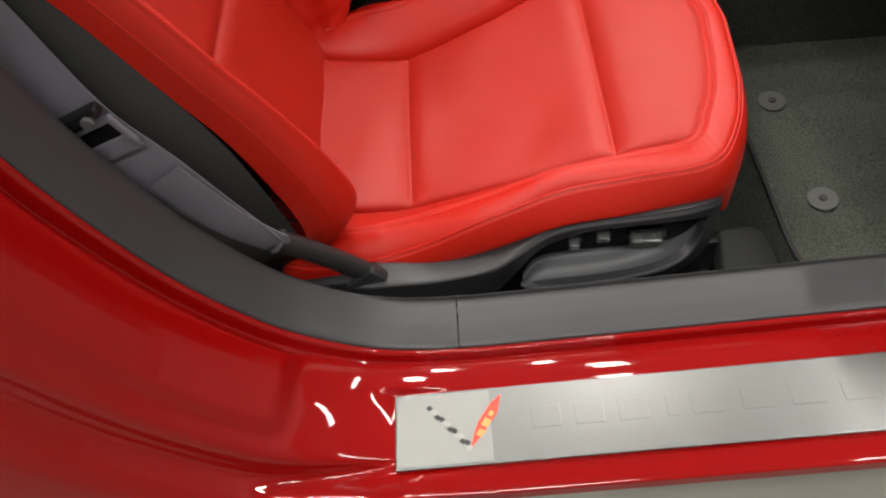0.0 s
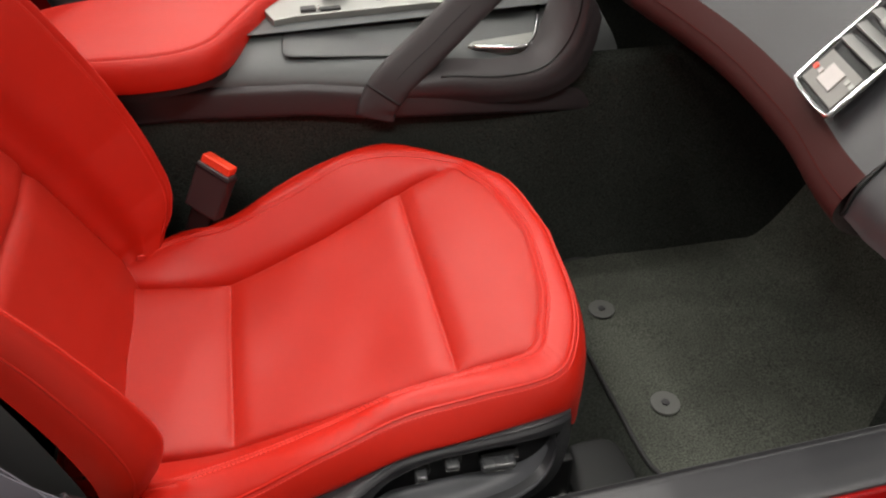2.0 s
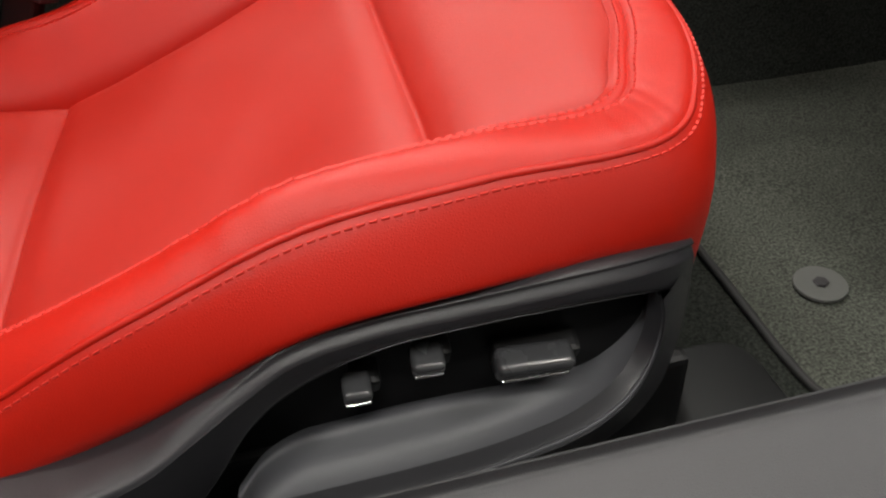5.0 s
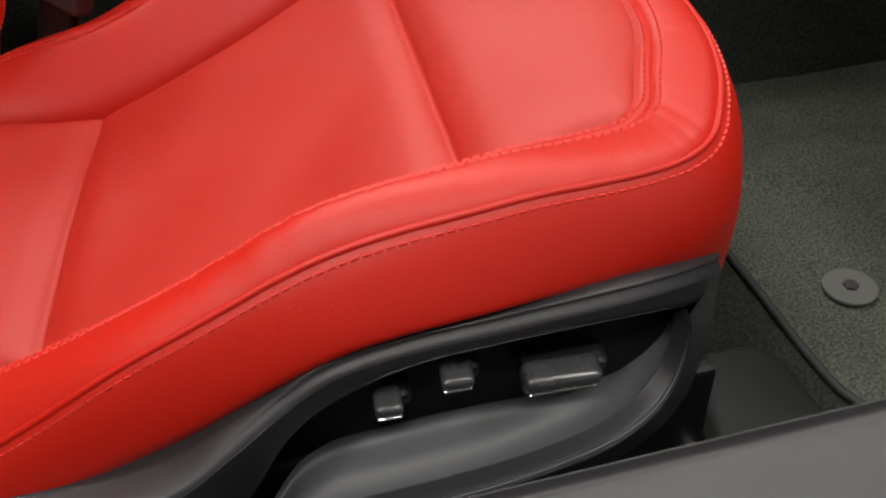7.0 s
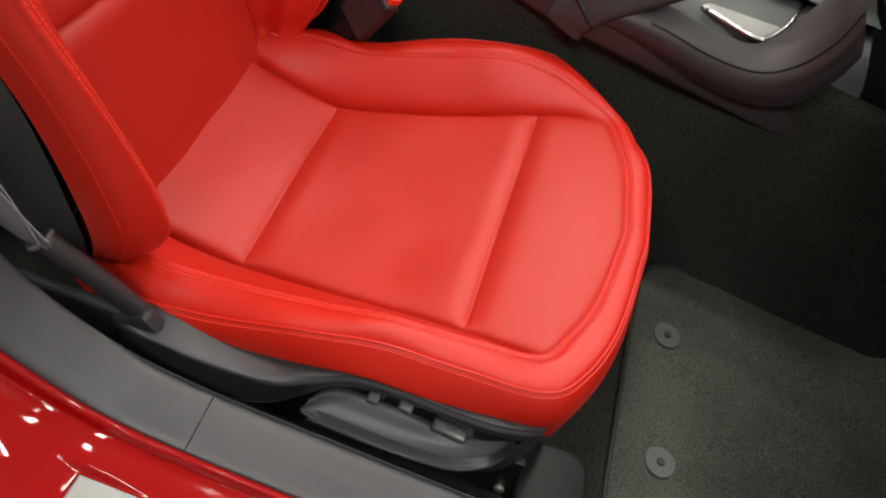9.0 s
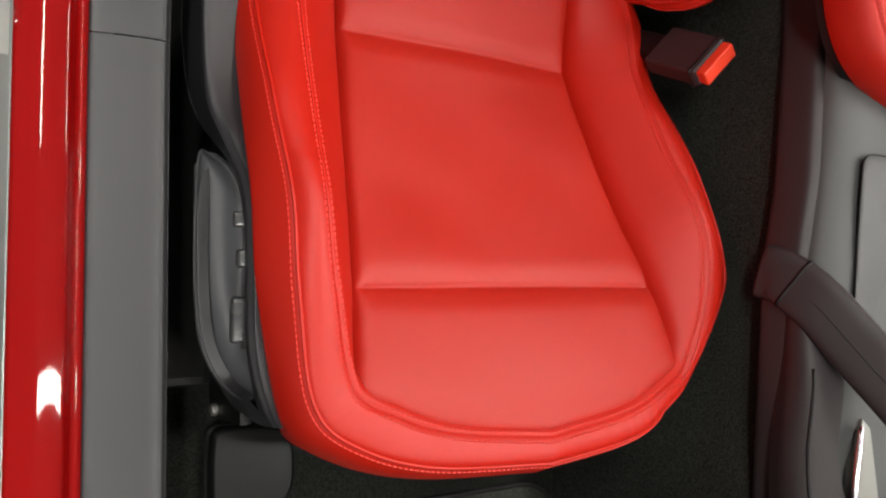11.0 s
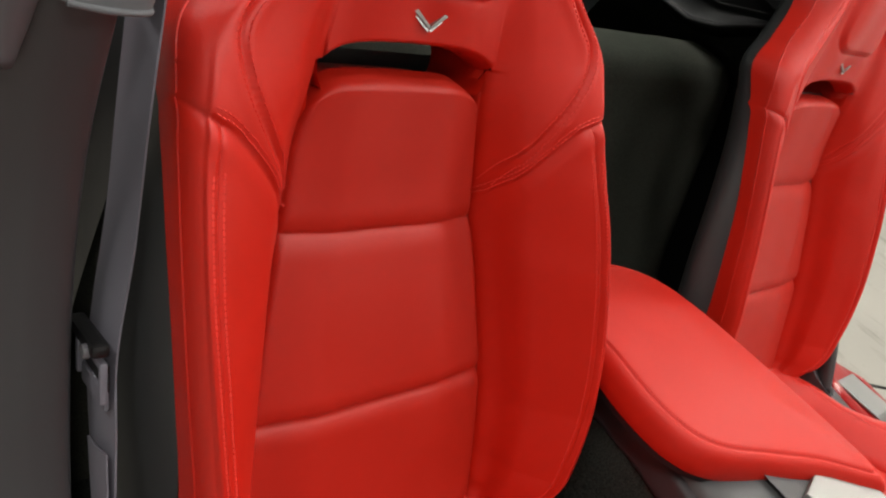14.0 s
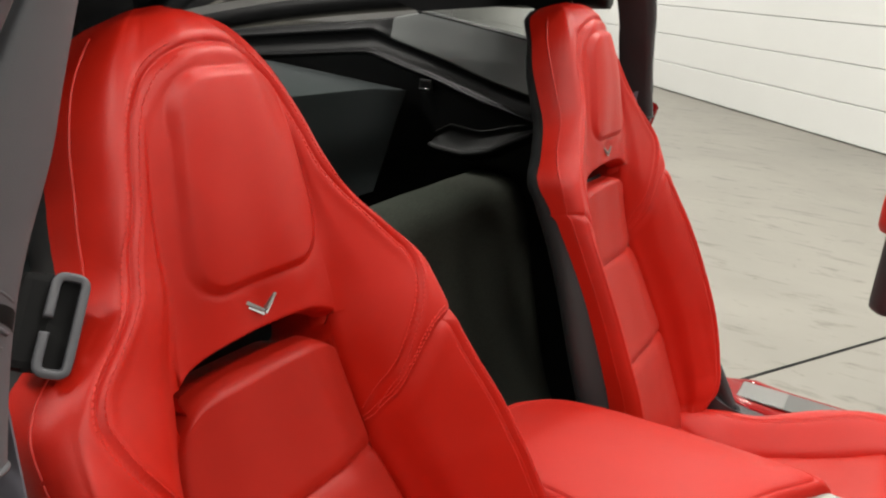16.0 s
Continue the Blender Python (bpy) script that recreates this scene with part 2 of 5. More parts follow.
LEDGE = material("ledge_grey", (0.13, 0.138, 0.135), 0.6, vary=0.06, vary_scale=6, grain=0.3, grain_scale=800, cells=True)
MAT = material("mat_carpet", (0.075, 0.080, 0.067), 0.95, vary=0.22, vary_scale=5, grain=1.0, grain_scale=420, speckle=0.6, spec=0.1, rough_vary=0.03)
COVER_CLOTH = material("cover_cloth", (0.030, 0.036, 0.037), 0.85, vary=0.15, vary_scale=6, grain=0.4, grain_scale=700, spec=0.2)
MAT_EDGE = material("mat_binding", (0.022, 0.022, 0.022), 0.7, vary=0.1, grain=0.4, grain_scale=700)
WEB = material("belt_webbing", (0.145, 0.141, 0.168), 0.75, vary=0.1, vary_scale=30, grain=0.6, grain_scale=900, spec=0.25)
STEEL = material("chrome", (0.62, 0.62, 0.63), 0.14, metal=1.0, vary=0.03, rough_vary=0.03)
ALUMINIUM = material("brushed_aluminium", (0.165, 0.165, 0.16), 0.34, metal=1.0, vary=0.05, vary_scale=15, grain=0.05, grain_scale=500, rough_vary=0.06)
SATIN = material("satin_silver", (0.30, 0.30, 0.285), 0.48, metal=0.85, vary=0.05, vary_scale=20, rough_vary=0.06)
BUTTON_RED = material("buckle_red", (0.75, 0.05, 0.02), 0.4, vary=0.05)
SEAM_RED = material("seam_red", (0.055, 0.008, 0.007), 0.9, spec=0.1)
DISC_GREY = material("disc_plastic", (0.086, 0.088, 0.082), 0.65, vary=0.1, vary_scale=60)
SWITCH = material("switch_plastic", (0.040, 0.041, 0.044), 0.26, vary=0.1, vary_scale=60, spec=0.6)
SHELL = material("seat_shell", (0.025, 0.026, 0.027), 0.5, vary=0.08, vary_scale=8, grain=0.3, grain_scale=900, cells=True)
CONSOLE_TOP = material("console_grey", (0.054, 0.057, 0.058), 0.5, vary=0.06, vary_scale=8, grain=0.35, grain_scale=900, cells=True)
PANEL_GREY = material("climate_grey", (0.15, 0.145, 0.135), 0.45, vary=0.05)
SLAT_GREY = material("slat_silver", (0.22, 0.22, 0.215), 0.45, metal=0.5, vary=0.05)
WINE = material("wine_leather", (0.038, 0.0068, 0.0060), 0.68, spec=0.22, vary=0.1, vary_scale=8, grain=0.35, grain_scale=800, cells=True)
CONCRETE = material("garage_concrete", (0.258, 0.246, 0.214), 0.55, vary=0.18, vary_scale=0.9, grain=0.25, grain_scale=60, rough_vary=0.15, detail=9.0)
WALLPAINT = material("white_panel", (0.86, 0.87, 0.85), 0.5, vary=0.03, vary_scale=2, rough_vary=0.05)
WALLGREY = material("unseen_wall_grey", (0.46, 0.46, 0.45), 0.7, vary=0.15, vary_scale=1.2, grain=0.2, grain_scale=80)
PLATE_END = material("matt_plate", (0.23, 0.23, 0.22), 0.42, metal=0.6, vary=0.06, vary_scale=25)
CEILING = material("grey_ceiling", (0.16, 0.16, 0.155), 0.8, vary=0.1, vary_scale=1)
RUBBER = material("grey_rubber", (0.082, 0.083, 0.091), 0.5, vary=0.12, vary_scale=14, grain=0.1, grain_scale=300)
PATCH = material("darker_patch", (0.008, 0.008, 0.008), 0.8, vary=0.3, vary_scale=30, spec=0.15)
ORANGE = material("orange_enamel", (0.75, 0.30, 0.08), 0.4)
SCREEN = material("display_grey", (0.30, 0.27, 0.26), 0.3)
GLASS_DARK = material("smoked_plastic", (0.010, 0.0105, 0.011), 0.5, vary=0.2, vary_scale=40, spec=0.35)


def clear_glass(name, tint):
    m = bpy.data.materials.new(name)
    m.use_nodes = True
    nt = m.node_tree
    nt.nodes.remove(nt.nodes["Principled BSDF"])
    clear, gloss, mix, fres = (nt.nodes.new(k) for k in ("ShaderNodeBsdfTransparent", "ShaderNodeBsdfGlossy", "ShaderNodeMixShader", "ShaderNodeFresnel"))
    clear.inputs[0].default_value = (*tint, 1)
    gloss.inputs["Roughness"].default_value = 0.02
    fres.inputs[0].default_value = 1.5
    nt.links.new(fres.outputs[0], mix.inputs[0])
    nt.links.new(clear.outputs[0], mix.inputs[1])
    nt.links.new(gloss.outputs[0], mix.inputs[2])
    nt.links.new(mix.outputs[0], nt.nodes["Material Output"].inputs[0])
    return m


def stain(m, scale, low, high, dark, stretch=(1, 1, 1), turn=0.0):
    """Darker blotches over a material's own colour; stretch draws them out into streaks."""
    nt = m.node_tree
    b = nt.nodes["Principled BSDF"]
    src = b.inputs["Base Color"].links[0].from_socket
    co = nt.nodes.new("ShaderNodeTexCoord")
    lay = nt.nodes.new("ShaderNodeMapping")
    lay.inputs["Scale"].default_value = stretch
    lay.inputs["Rotation"].default_value = (0, 0, turn)
    blot = nt.nodes.new("ShaderNodeTexNoise")
    blot.inputs["Scale"].default_value, blot.inputs["Detail"].default_value, blot.inputs["Distortion"].default_value = scale, 9.0, 0.5
    blot.inputs["Roughness"].default_value = 0.62
    nt.links.new(co.outputs["Object"], lay.inputs["Vector"])
    nt.links.new(lay.outputs["Vector"], blot.inputs["Vector"])
    span = nt.nodes.new("ShaderNodeMapRange")
    for key, val in (("From Min", low), ("From Max", high), ("To Min", dark), ("To Max", 1.0)):
        span.inputs[key].default_value = val
    nt.links.new(blot.outputs["Fac"], span.inputs["Value"])
    mix = nt.nodes.new("ShaderNodeMix")
    mix.data_type = "RGBA"
    mix.blend_type = "MULTIPLY"
    mix.inputs[0].default_value = 1.0
    nt.links.new(src, mix.inputs[6])
    nt.links.new(span.outputs["Result"], mix.inputs[7])
    nt.links.new(mix.outputs[2], b.inputs["Base Color"])


stain(CONCRETE, 0.8, 0.30, 0.62, 0.80)
stain(CONCRETE, 3.2, 0.33, 0.43, 0.62, (1.0, 3.6, 1.0), 0.55)
stain(CONCRETE, 9.0, 0.30, 0.38, 0.66, (1.0, 2.4, 1.0), 0.2)
stain(MAT, 6.0, 0.35, 0.6, 0.72)

HATCH_GLASS = clear_glass("hatch_glass", (0.88, 0.92, 0.90))
WINDOW_GLASS = clear_glass("window_glass", (0.97, 0.985, 0.975))


def lamp_material(name, strength):
    m = bpy.data.materials.new(name)
    m.use_nodes = True
    nt = m.node_tree
    nt.nodes.remove(nt.nodes["Principled BSDF"])
    e = nt.nodes.new("ShaderNodeEmission")
    e.inputs[0].default_value = (1.0, 0.97, 0.92, 1)
    e.inputs[1].default_value = strength
    nt.links.new(e.outputs[0], nt.nodes["Material Output"].inputs[0])
    return m


# ---- the garage ----
CY = 0.455  # the car's middle line


def mirrored(v):
    """A place on the other side of the car."""
    return np.asarray(v) * (1, -1, 1) + (0, 2 * CY, 0)


ground = part("floor", block((40, 40, 0.2), (0, 2, -0.1), 0), CONCRETE)
joint = part("floor_joint", block((5.0, 0.012, 0.002), (0.19, 2.35, 0.0012), 0, Euler((0, 0, math.atan2(0.70, 0.384))).to_matrix()), PATCH)
tagged(joint, "dark sawn joint across the concrete floor", "floor joint", kind="structure")
tagged(ground, "grey-beige stained concrete garage floor", "floor", kind="structure")

WALL_AT, WALL_TURN = Vector((-1.25, 8.07, 0)), math.atan2(-2.59, 2.75)


def wall(name, at, turn, length, height=4.6, paint=None, label="white garage wall of wide horizontal panels"):
    paint = paint or WALLPAINT
    ob = thing(name, at, label, "wall", kind="structure")
    r = Euler((0, 0, turn)).to_matrix()
    at = Vector(at)
    part("backing", block((length, 0.16, height), at + r @ Vector((0, 0.10, height / 2)), 0, r), paint, ob)
    rows = int(height / 0.33)
    for k in range(rows):
        part("panel", block((length, 0.03, 0.322), at + r @ Vector((0, 0, 0.012 + 0.33 * k + 0.161)), 0.004, r, 1), paint, ob)
    return ob


wall("wall_north", WALL_AT, WALL_TURN, 28)
side = Euler((0, 0, WALL_TURN)).to_matrix()
# unseen walls added to close the room; grey keeps reflections in the paint dark
wall("wall_east", WALL_AT + side @ Vector((11, -10, 0)), WALL_TURN - math.pi / 2, 22, paint=WALLGREY, label="unseen plain pale boarded wall added to close the garage")
wall("wall_west", WALL_AT + side @ Vector((-12, -10, 0)), WALL_TURN + math.pi / 2, 22, paint=WALLGREY, label="unseen plain pale boarded wall added to close the garage")
wall("wall_south", WALL_AT + side @ Vector((0, -17, 0)), WALL_TURN + math.pi, 24, paint=WALLGREY, label="unseen plain pale boarded wall added to close the garage")
ceiling = part("ceiling", block((40, 40, 0.2), (0, 2, 4.7), 0), CEILING)
tagged(ceiling, "plain grey garage ceiling", "ceiling", kind="structure")

# Unseen lamps, placed where light was needed; the last three brighten the far wall.
TUBE_GLOW = lamp_material("tube_glow", 6.0)
first_light = None
# place, and whether the lamp lies along the car
for lx, ly, along in [(0.9, 2.1, False), (3.0, 1.3, False), (-1.2, 1.0, True), (0.2, -2.3, True), (-1.7, -2.0, True), (2.9, -1.6, True), (-0.6, 3.8, False), (0.6, 6.0, False), (-3.6, -0.5, False), (-3.6, 3.5, False), (-3.4, 7.0, False), (3.4, 4.4, False), (-5.4, 10.2, False), (-6.9, 11.4, False), (-4.6, 8.7, False)]:
    where = Vector((lx, ly, 4.3))
    if first_light is None:
        first_light = thing("ceiling_light", where, "unseen long white twin-tube ceiling light, placed to add light", "lamp", "ceiling lights")
        part("fixture_body", block((0.22, 1.5, 0.06), where + Vector((0, 0, 0.04)), 0.01), WALLPAINT, first_light)
        for dx in (-0.05, 0.05):
            part("tube", disc(0.016, 1.42, where + Vector((dx, 0, -0.012)), Euler((math.pi / 2, 0, 0)).to_matrix(), 12, 0), TUBE_GLOW, first_light, "glowing fluorescent tube")
    else:
        copy_thing(first_light, Matrix.Translation(where) @ Matrix.Rotation(math.pi / 2 if along else 0.0, 4, "Z"))
    data = bpy.data.lights.new("ceiling_glow", "AREA")
    data.shape, data.size, data.size_y = "RECTANGLE", 1.45 if along else 0.22, 0.22 if along else 1.45
    data.energy = LAMP_POWER
    data.color = (1.0, 0.965, 0.90)
    glow = new("ceiling_glow", data)
    glow.location = where + Vector((0, 0, -0.06))
    tagged(glow, kind="structure")

# ---- the seats ----
SEAT_Y = 0.03
NH = 170  # samples along half a cushion ring

# Half rings of the cushion cover, from the middle of the rear to the middle of the front: x, half width, z.
RING_INSERT = [(-0.04, 0, 0.337), (-0.03, 0.150, 0.336), (0.06, 0.152, 0.320), (0.147, 0.150, 0.311), (0.25, 0.160, 0.342), (0.34, 0.171, 0.376), (0.405, 0.181, 0.404), (0.481, 0.187, 0.426), (0.505, 0.153, 0.431), (0.524, 0.100, 0.435), (0.537, 0, 0.439)]
RING_RIDGE = [(-0.045, 0, 0.305), (-0.035, 0.168, 0.330), (0.06, 0.208, 0.348), (0.15, 0.212, 0.364), (0.25, 0.215, 0.397), (0.335, 0.219, 0.433), (0.415, 0.213, 0.438), (0.489, 0.195, 0.430), (0.513, 0.158, 0.433), (0.532, 0.103, 0.437), (0.545, 0, 0.441)]
RING_PIPE = [(-0.05, 0, 0.29), (-0.04, 0.190, 0.305), (0.06, 0.245, 0.33), (0.15, 0.250, 0.352), (0.25, 0.250, 0.397), (0.335, 0.245, 0.426), (0.415, 0.243, 0.434), (0.499, 0.228, 0.426), (0.535, 0.190, 0.428), (0.558, 0.120, 0.433), (0.569, 0, 0.437)]
RING_BULGE = [(-0.05, 0, 0.26), (-0.04, 0.195, 0.275), (0.06, 0.258, 0.30), (0.15, 0.262, 0.325), (0.25, 0.264, 0.360), (0.335, 0.266, 0.392), (0.415, 0.262, 0.395), (0.512, 0.238, 0.386), (0.550, 0.196, 0.387), (0.574, 0.123, 0.39), (0.585, 0, 0.39)]
RING_HEM = [(-0.05, 0, 0.22), (-0.04, 0.192, 0.245), (0.06, 0.250, 0.28), (0.15, 0.252, 0.300), (0.25, 0.252, 0.335), (0.335, 0.252, 0.376), (0.415, 0.246, 0.381), (0.516, 0.222, 0.326), (0.556, 0.182, 0.284), (0.577, 0.118, 0.292), (0.585, 0, 0.295)]


def full_ring(half):
    h = smooth_line(half, NH)
    near = h * (1, -1, 1)
    far = h[-2:0:-1].copy()
    wide = np.clip((h[:, 1].max() - 0.19) / 0.05, 0, 1)
    far[:, 1] += wide * (0.016 * dent(far[:, 0] - 0.39, 0.11) - 0.010 * dent(far[:, 0] - 0.16, 0.06))
    outer = np.clip((h[:, 1].max() - 0.225) / 0.02, 0, 1)
    far[:, 1] -= outer * np.interp(far[:, 0], [0.40, 0.45, 0.50, 0.535, 0.556, 0.585], [-0.004, 0.010, 0.024, 0.030, 0.010, 0.0])
    return np.concatenate([near, far]) + (0, SEAT_Y, 0)


def fold(d, width):
    """A sharp crease that fades out on both sides."""
    return np.exp(-np.abs(d) / width)


def ripple(pts, size, depth, seed):
    """Slow unevenness of stretched leather."""
    flat = pts.reshape(-1, 3)
    return np.array([noise.noise(Vector(((p[0] + seed) / size, p[1] / size, p[2] / size))) for p in flat]).reshape(pts.shape[:-1]) * depth


def cushion(seat):
    rings = [full_ring(r) for r in (RING_INSERT, RING_RIDGE, RING_PIPE, RING_BULGE, RING_HEM)]
    sub = 16
    loft = gathered(rings, sub)
    n = loft.shape[1]
    step = np.concatenate([np.zeros((1, n)), np.cumsum(np.linalg.norm(np.diff(loft, axis=0), axis=2), axis=0)])
    # seams sink into the padding
    for row, width, depth in ((0, 0.0055, 0.0145), (sub, 0.0022, 0.0022), (2 * sub, 0.0028, 0.0016)):
        fade = np.clip((0.49 - loft[row, :, 0]) / 0.03, 0.12, 1) if row == 0 else 1.0
        loft[:, :, 2] -= depth * fold(step - step[row], width) * fade
    # short pulls of the leather across the bolster beside its seams
    along = np.linspace(0, 1, n)[None] * 96
    pull = np.sin(along * 6.28 + 1.7 * np.sin(along * 1.3)) * (0.5 + 0.5 * np.sin(along * 0.61))
    loft[:, :, 2] += 0.0005 * pull * (dent(step - step[sub] - 0.008, 0.007) + dent(step - step[2 * sub] + 0.008, 0.006))
    loft[:, :, 2] += ripple(loft, 0.06, 0.0012, 3.0)
    # the insert, rows from rear to front
    near = smooth_line(RING_INSERT, 1200)
    top = int(np.argmax(near[:, 1] * (near[:, 0] > 0.4)))
    side, front = near[60 : top + 1], near[top:]
    u = np.linspace(0, 1, 300)
    xr = -0.03 + 0.5665 * (1 - (1 - u) ** 1.25)
    w = np.interp(xr, np.r_[side[:, 0], front[1:, 0]], np.r_[side[:, 1], front[1:, 1]])
    w = np.where(xr < 0.06, np.interp(xr, [-0.03, 0.06], [0.155, 0.152]), w)
    v = np.sin(np.linspace(-1, 1, 121) * math.pi / 2) * 0.82 + np.linspace(-1, 1, 121) * 0.18
    y = w[:, None] * v[None]
    x = np.repeat(xr[:, None], 121, 1)
    ahead = np.interp(np.abs(y), front[::-1, 1], front[::-1, 0]) - x
    edge = np.maximum(np.minimum(w[:, None] - np.abs(y), ahead), 0)
    t = np.clip(1 - edge / 0.15, 0, 1)
    cx = [-0.04, 0.06, 0.147, 0.25, 0.34, 0.405, 0.488, 0.535]
    cz = [0.328, 0.314, 0.306, 0.334, 0.370, 0.401, 0.427, 0.439]
    fx = np.linspace(-0.05, 0.55, 121)
    fz = np.interp(fx, cx, cz)
    for _ in range(4):
        fz = np.convolve(np.pad(fz, 4, mode="edge"), np.ones(9) / 9, "valid")
    base = np.interp(x, fx, fz)
    rz = np.interp(xr, np.r_[side[:, 0], front[1:, 0]], np.r_[side[:, 2], front[1:, 2]])
    rim = (rz - np.interp(xr, fx, fz))[:, None]
    z = base + rim * t**3 + 0.007 * (1 - t**4)
    for at in (0.147, 0.406):
        d = x - at - 0.02 * y**2
        z -= 0.0050 * fold(d, 0.0028) * np.clip(edge / 0.012, 0, 1) + (0.0062 * dent(d, 0.015) - 0.0015 * dent(d, 0.05)) * np.clip(edge / 0.02, 0.1, 1)
    z -= 0.0160 * fold(edge, 0.0036) * np.clip((0.49 - x) / 0.03, 0.12, 1)
    insert = np.dstack([x, y + SEAT_Y, z])
    insert[:, :, 2] += ripple(insert, 0.075, 0.0022, 7.0) * np.clip(edge / 0.02, 0, 1)
    sheet("cushion_insert", insert, LEATHER_PERF, seat, "smooth red leather cushion centre with two cross seams")
    sheet("cushion_bolster", loft[: 2 * sub + 1], LEATHER, seat, "padded red leather cushion bolster", wrap=True, flip=True)
    sheet("cushion_skirt", loft[2 * sub :], LEATHER, seat, wrap=True, flip=True)
    piping = loft[2 * sub].copy()
    piping[:, 2] += 0.0008
    tube("piping", piping, 0.0018, LEATHER, seat, seg=6, closed=True)
    up = normals_of(loft)
    up *= np.sign(up[..., 2:].mean())
    out = []
    lo, hi = 20, n - 20
    for row, side_d in ((sub, 0.0045), (sub, -0.0045), (2 * sub, 0.006)):
        line, norm = [], []
        for c in range(lo, hi):
            pos = float(np.interp(step[row, c] + side_d, step[:, c], np.arange(len(step))))
            r, f = int(pos), pos - int(pos)
            line.append(loft[r, c] * (1 - f) + loft[min(r + 1, len(loft) - 1), c] * f)
            norm.append(up[r, c])
        line, norm = np.array(line), np.array(norm)
        out.append((line, norm))
    stitches("cushion_stitching", out, THREAD, seat)
    bm = block((0.52, 0.40, 0.10), (0.25, SEAT_Y, 0.215), 0.02)
    part("cushion_pan", bm, TRIM_BLACK, seat, "black cushion pan")
    for yy in (-0.15, 0.21):
        part("seat_rail", block((0.50, 0.035, 0.035), (0.25, yy, 0.180), 0.004), TRIM_BLACK, seat)


# Backrest stations: s up the back, valley half width and height, ridge, outer seam, back edge, middle height.
BACK_P0, BACK_S, BACK_N = np.array([0.014, 0, 0.31]), np.array([-0.2755, 0, 0.9613]), np.array([0.9613, 0, 0.2755])
BACK_ROWS = [
    (-0.045, 0.155, 0.012, 0.185, 0.010, 0.205, -0.004, 0.203, -0.014, 0.014),
    (0.030, 0.168, 0.010, 0.196, 0.058, 0.232, 0.032, 0.232, 0.006, 0.010),
    (0.060, 0.166, 0.010, 0.203, 0.084, 0.245, 0.060, 0.245, 0.026, 0.010),
    (0.110, 0.162, 0.006, 0.210, 0.101, 0.248, 0.078, 0.249, 0.040, 0.008),
    (0.240, 0.151, 0.000, 0.222, 0.104, 0.246, 0.084, 0.248, 0.052, 0.002),
    (0.360, 0.135, -0.010, 0.228, 0.096, 0.249, 0.078, 0.250, 0.050, -0.008),
    (0.440, 0.121, -0.018, 0.228, 0.088, 0.247, 0.070, 0.249, 0.044, -0.016),
    (0.520, 0.110, -0.012, 0.220, 0.076, 0.240, 0.058, 0.242, 0.030, -0.010),
    (0.580, 0.098, -0.002, 0.208, 0.066, 0.234, 0.046, 0.237, 0.014, -0.002),
    (0.630, 0.093, 0.008, 0.192, 0.052, 0.226, 0.030, 0.230, -0.010, 0.008),
    (0.670, 0.087, 0.014, 0.162, 0.040, 0.190, 0.010, 0.194, -0.018, 0.018),
    (0.715, 0.083, 0.018, 0.122, 0.030, 0.148, 0.000, 0.153, -0.030, 0.028),
    (0.760, 0.077, 0.021, 0.104, 0.024, 0.127, -0.010, 0.132, -0.042, 0.034),
    (0.805, 0.068, 0.022, 0.092, 0.018, 0.113, -0.018, 0.118, -0.050, 0.036),
    (0.852, 0.056, 0.018, 0.074, 0.010, 0.090, -0.028, 0.093, -0.056, 0.031),
    (0.890, 0.034, 0.004, 0.046, -0.005, 0.056, -0.036, 0.057, -0.07, 0.012),
    (0.908, 0.010, -0.030, 0.014, -0.034, 0.016, -0.050, 0.014, -0.07, -0.024),
]
SLOT = (0.590, 0.614)
LEAN = [(-0.1, 0.033), (0.0, 0.033), (0.23, 0.029), (0.35, 0.023), (0.43, 0.016), (0.50, 0.006), (0.555, -0.002), (0.60, -0.006), (0.66, -0.010), (0.78, -0.012), (1.0, -0.012)]
LEAN_S = np.linspace(-0.1, 1.0, 111)
LEAN_Y = np.interp(LEAN_S, *np.array(LEAN).T)
for _ in range(3):
    LEAN_Y = np.convolve(np.pad(LEAN_Y, 3, mode="edge"), np.ones(7) / 7, "valid")
# Seams of the shoulder, half width against s: the stitched one that goes on round the head, and the plain one below it.
SEAM_HEAD = [(0.119, 0.462), (0.124, 0.478), (0.135, 0.503), (0.156, 0.537), (0.178, 0.574), (0.189, 0.600), (0.193, 0.622), (0.186, 0.643), (0.170, 0.662), (0.148, 0.690), (0.123, 0.720), (0.104, 0.750), (0.092, 0.785), (0.078, 0.820), (0.056, 0.850), (0.028, 0.866), (0.0, 0.870)]
SEAM_YOKE = [(0.112, 0.436), (0.120, 0.450), (0.138, 0.478), (0.168, 0.520), (0.195, 0.550), (0.216, 0.566), (0.245, 0.580)]


FAR_SIDE = [(-0.02, 0.004), (0.05, 0.024), (0.10, 0.030), (0.20, 0.026), (0.30, 0.010), (0.40, -0.010), (0.50, -0.024), (0.56, -0.027), (0.61, -0.018), (0.66, -0.006), (0.72, 0.0)]


# What sets the two backs apart: the notch beside the belt guide, and how flat the side bolsters are worn.
SHAPE = {"neck": 0.017, "flat": 0.0, "full": 0.014, "back": 1.0}


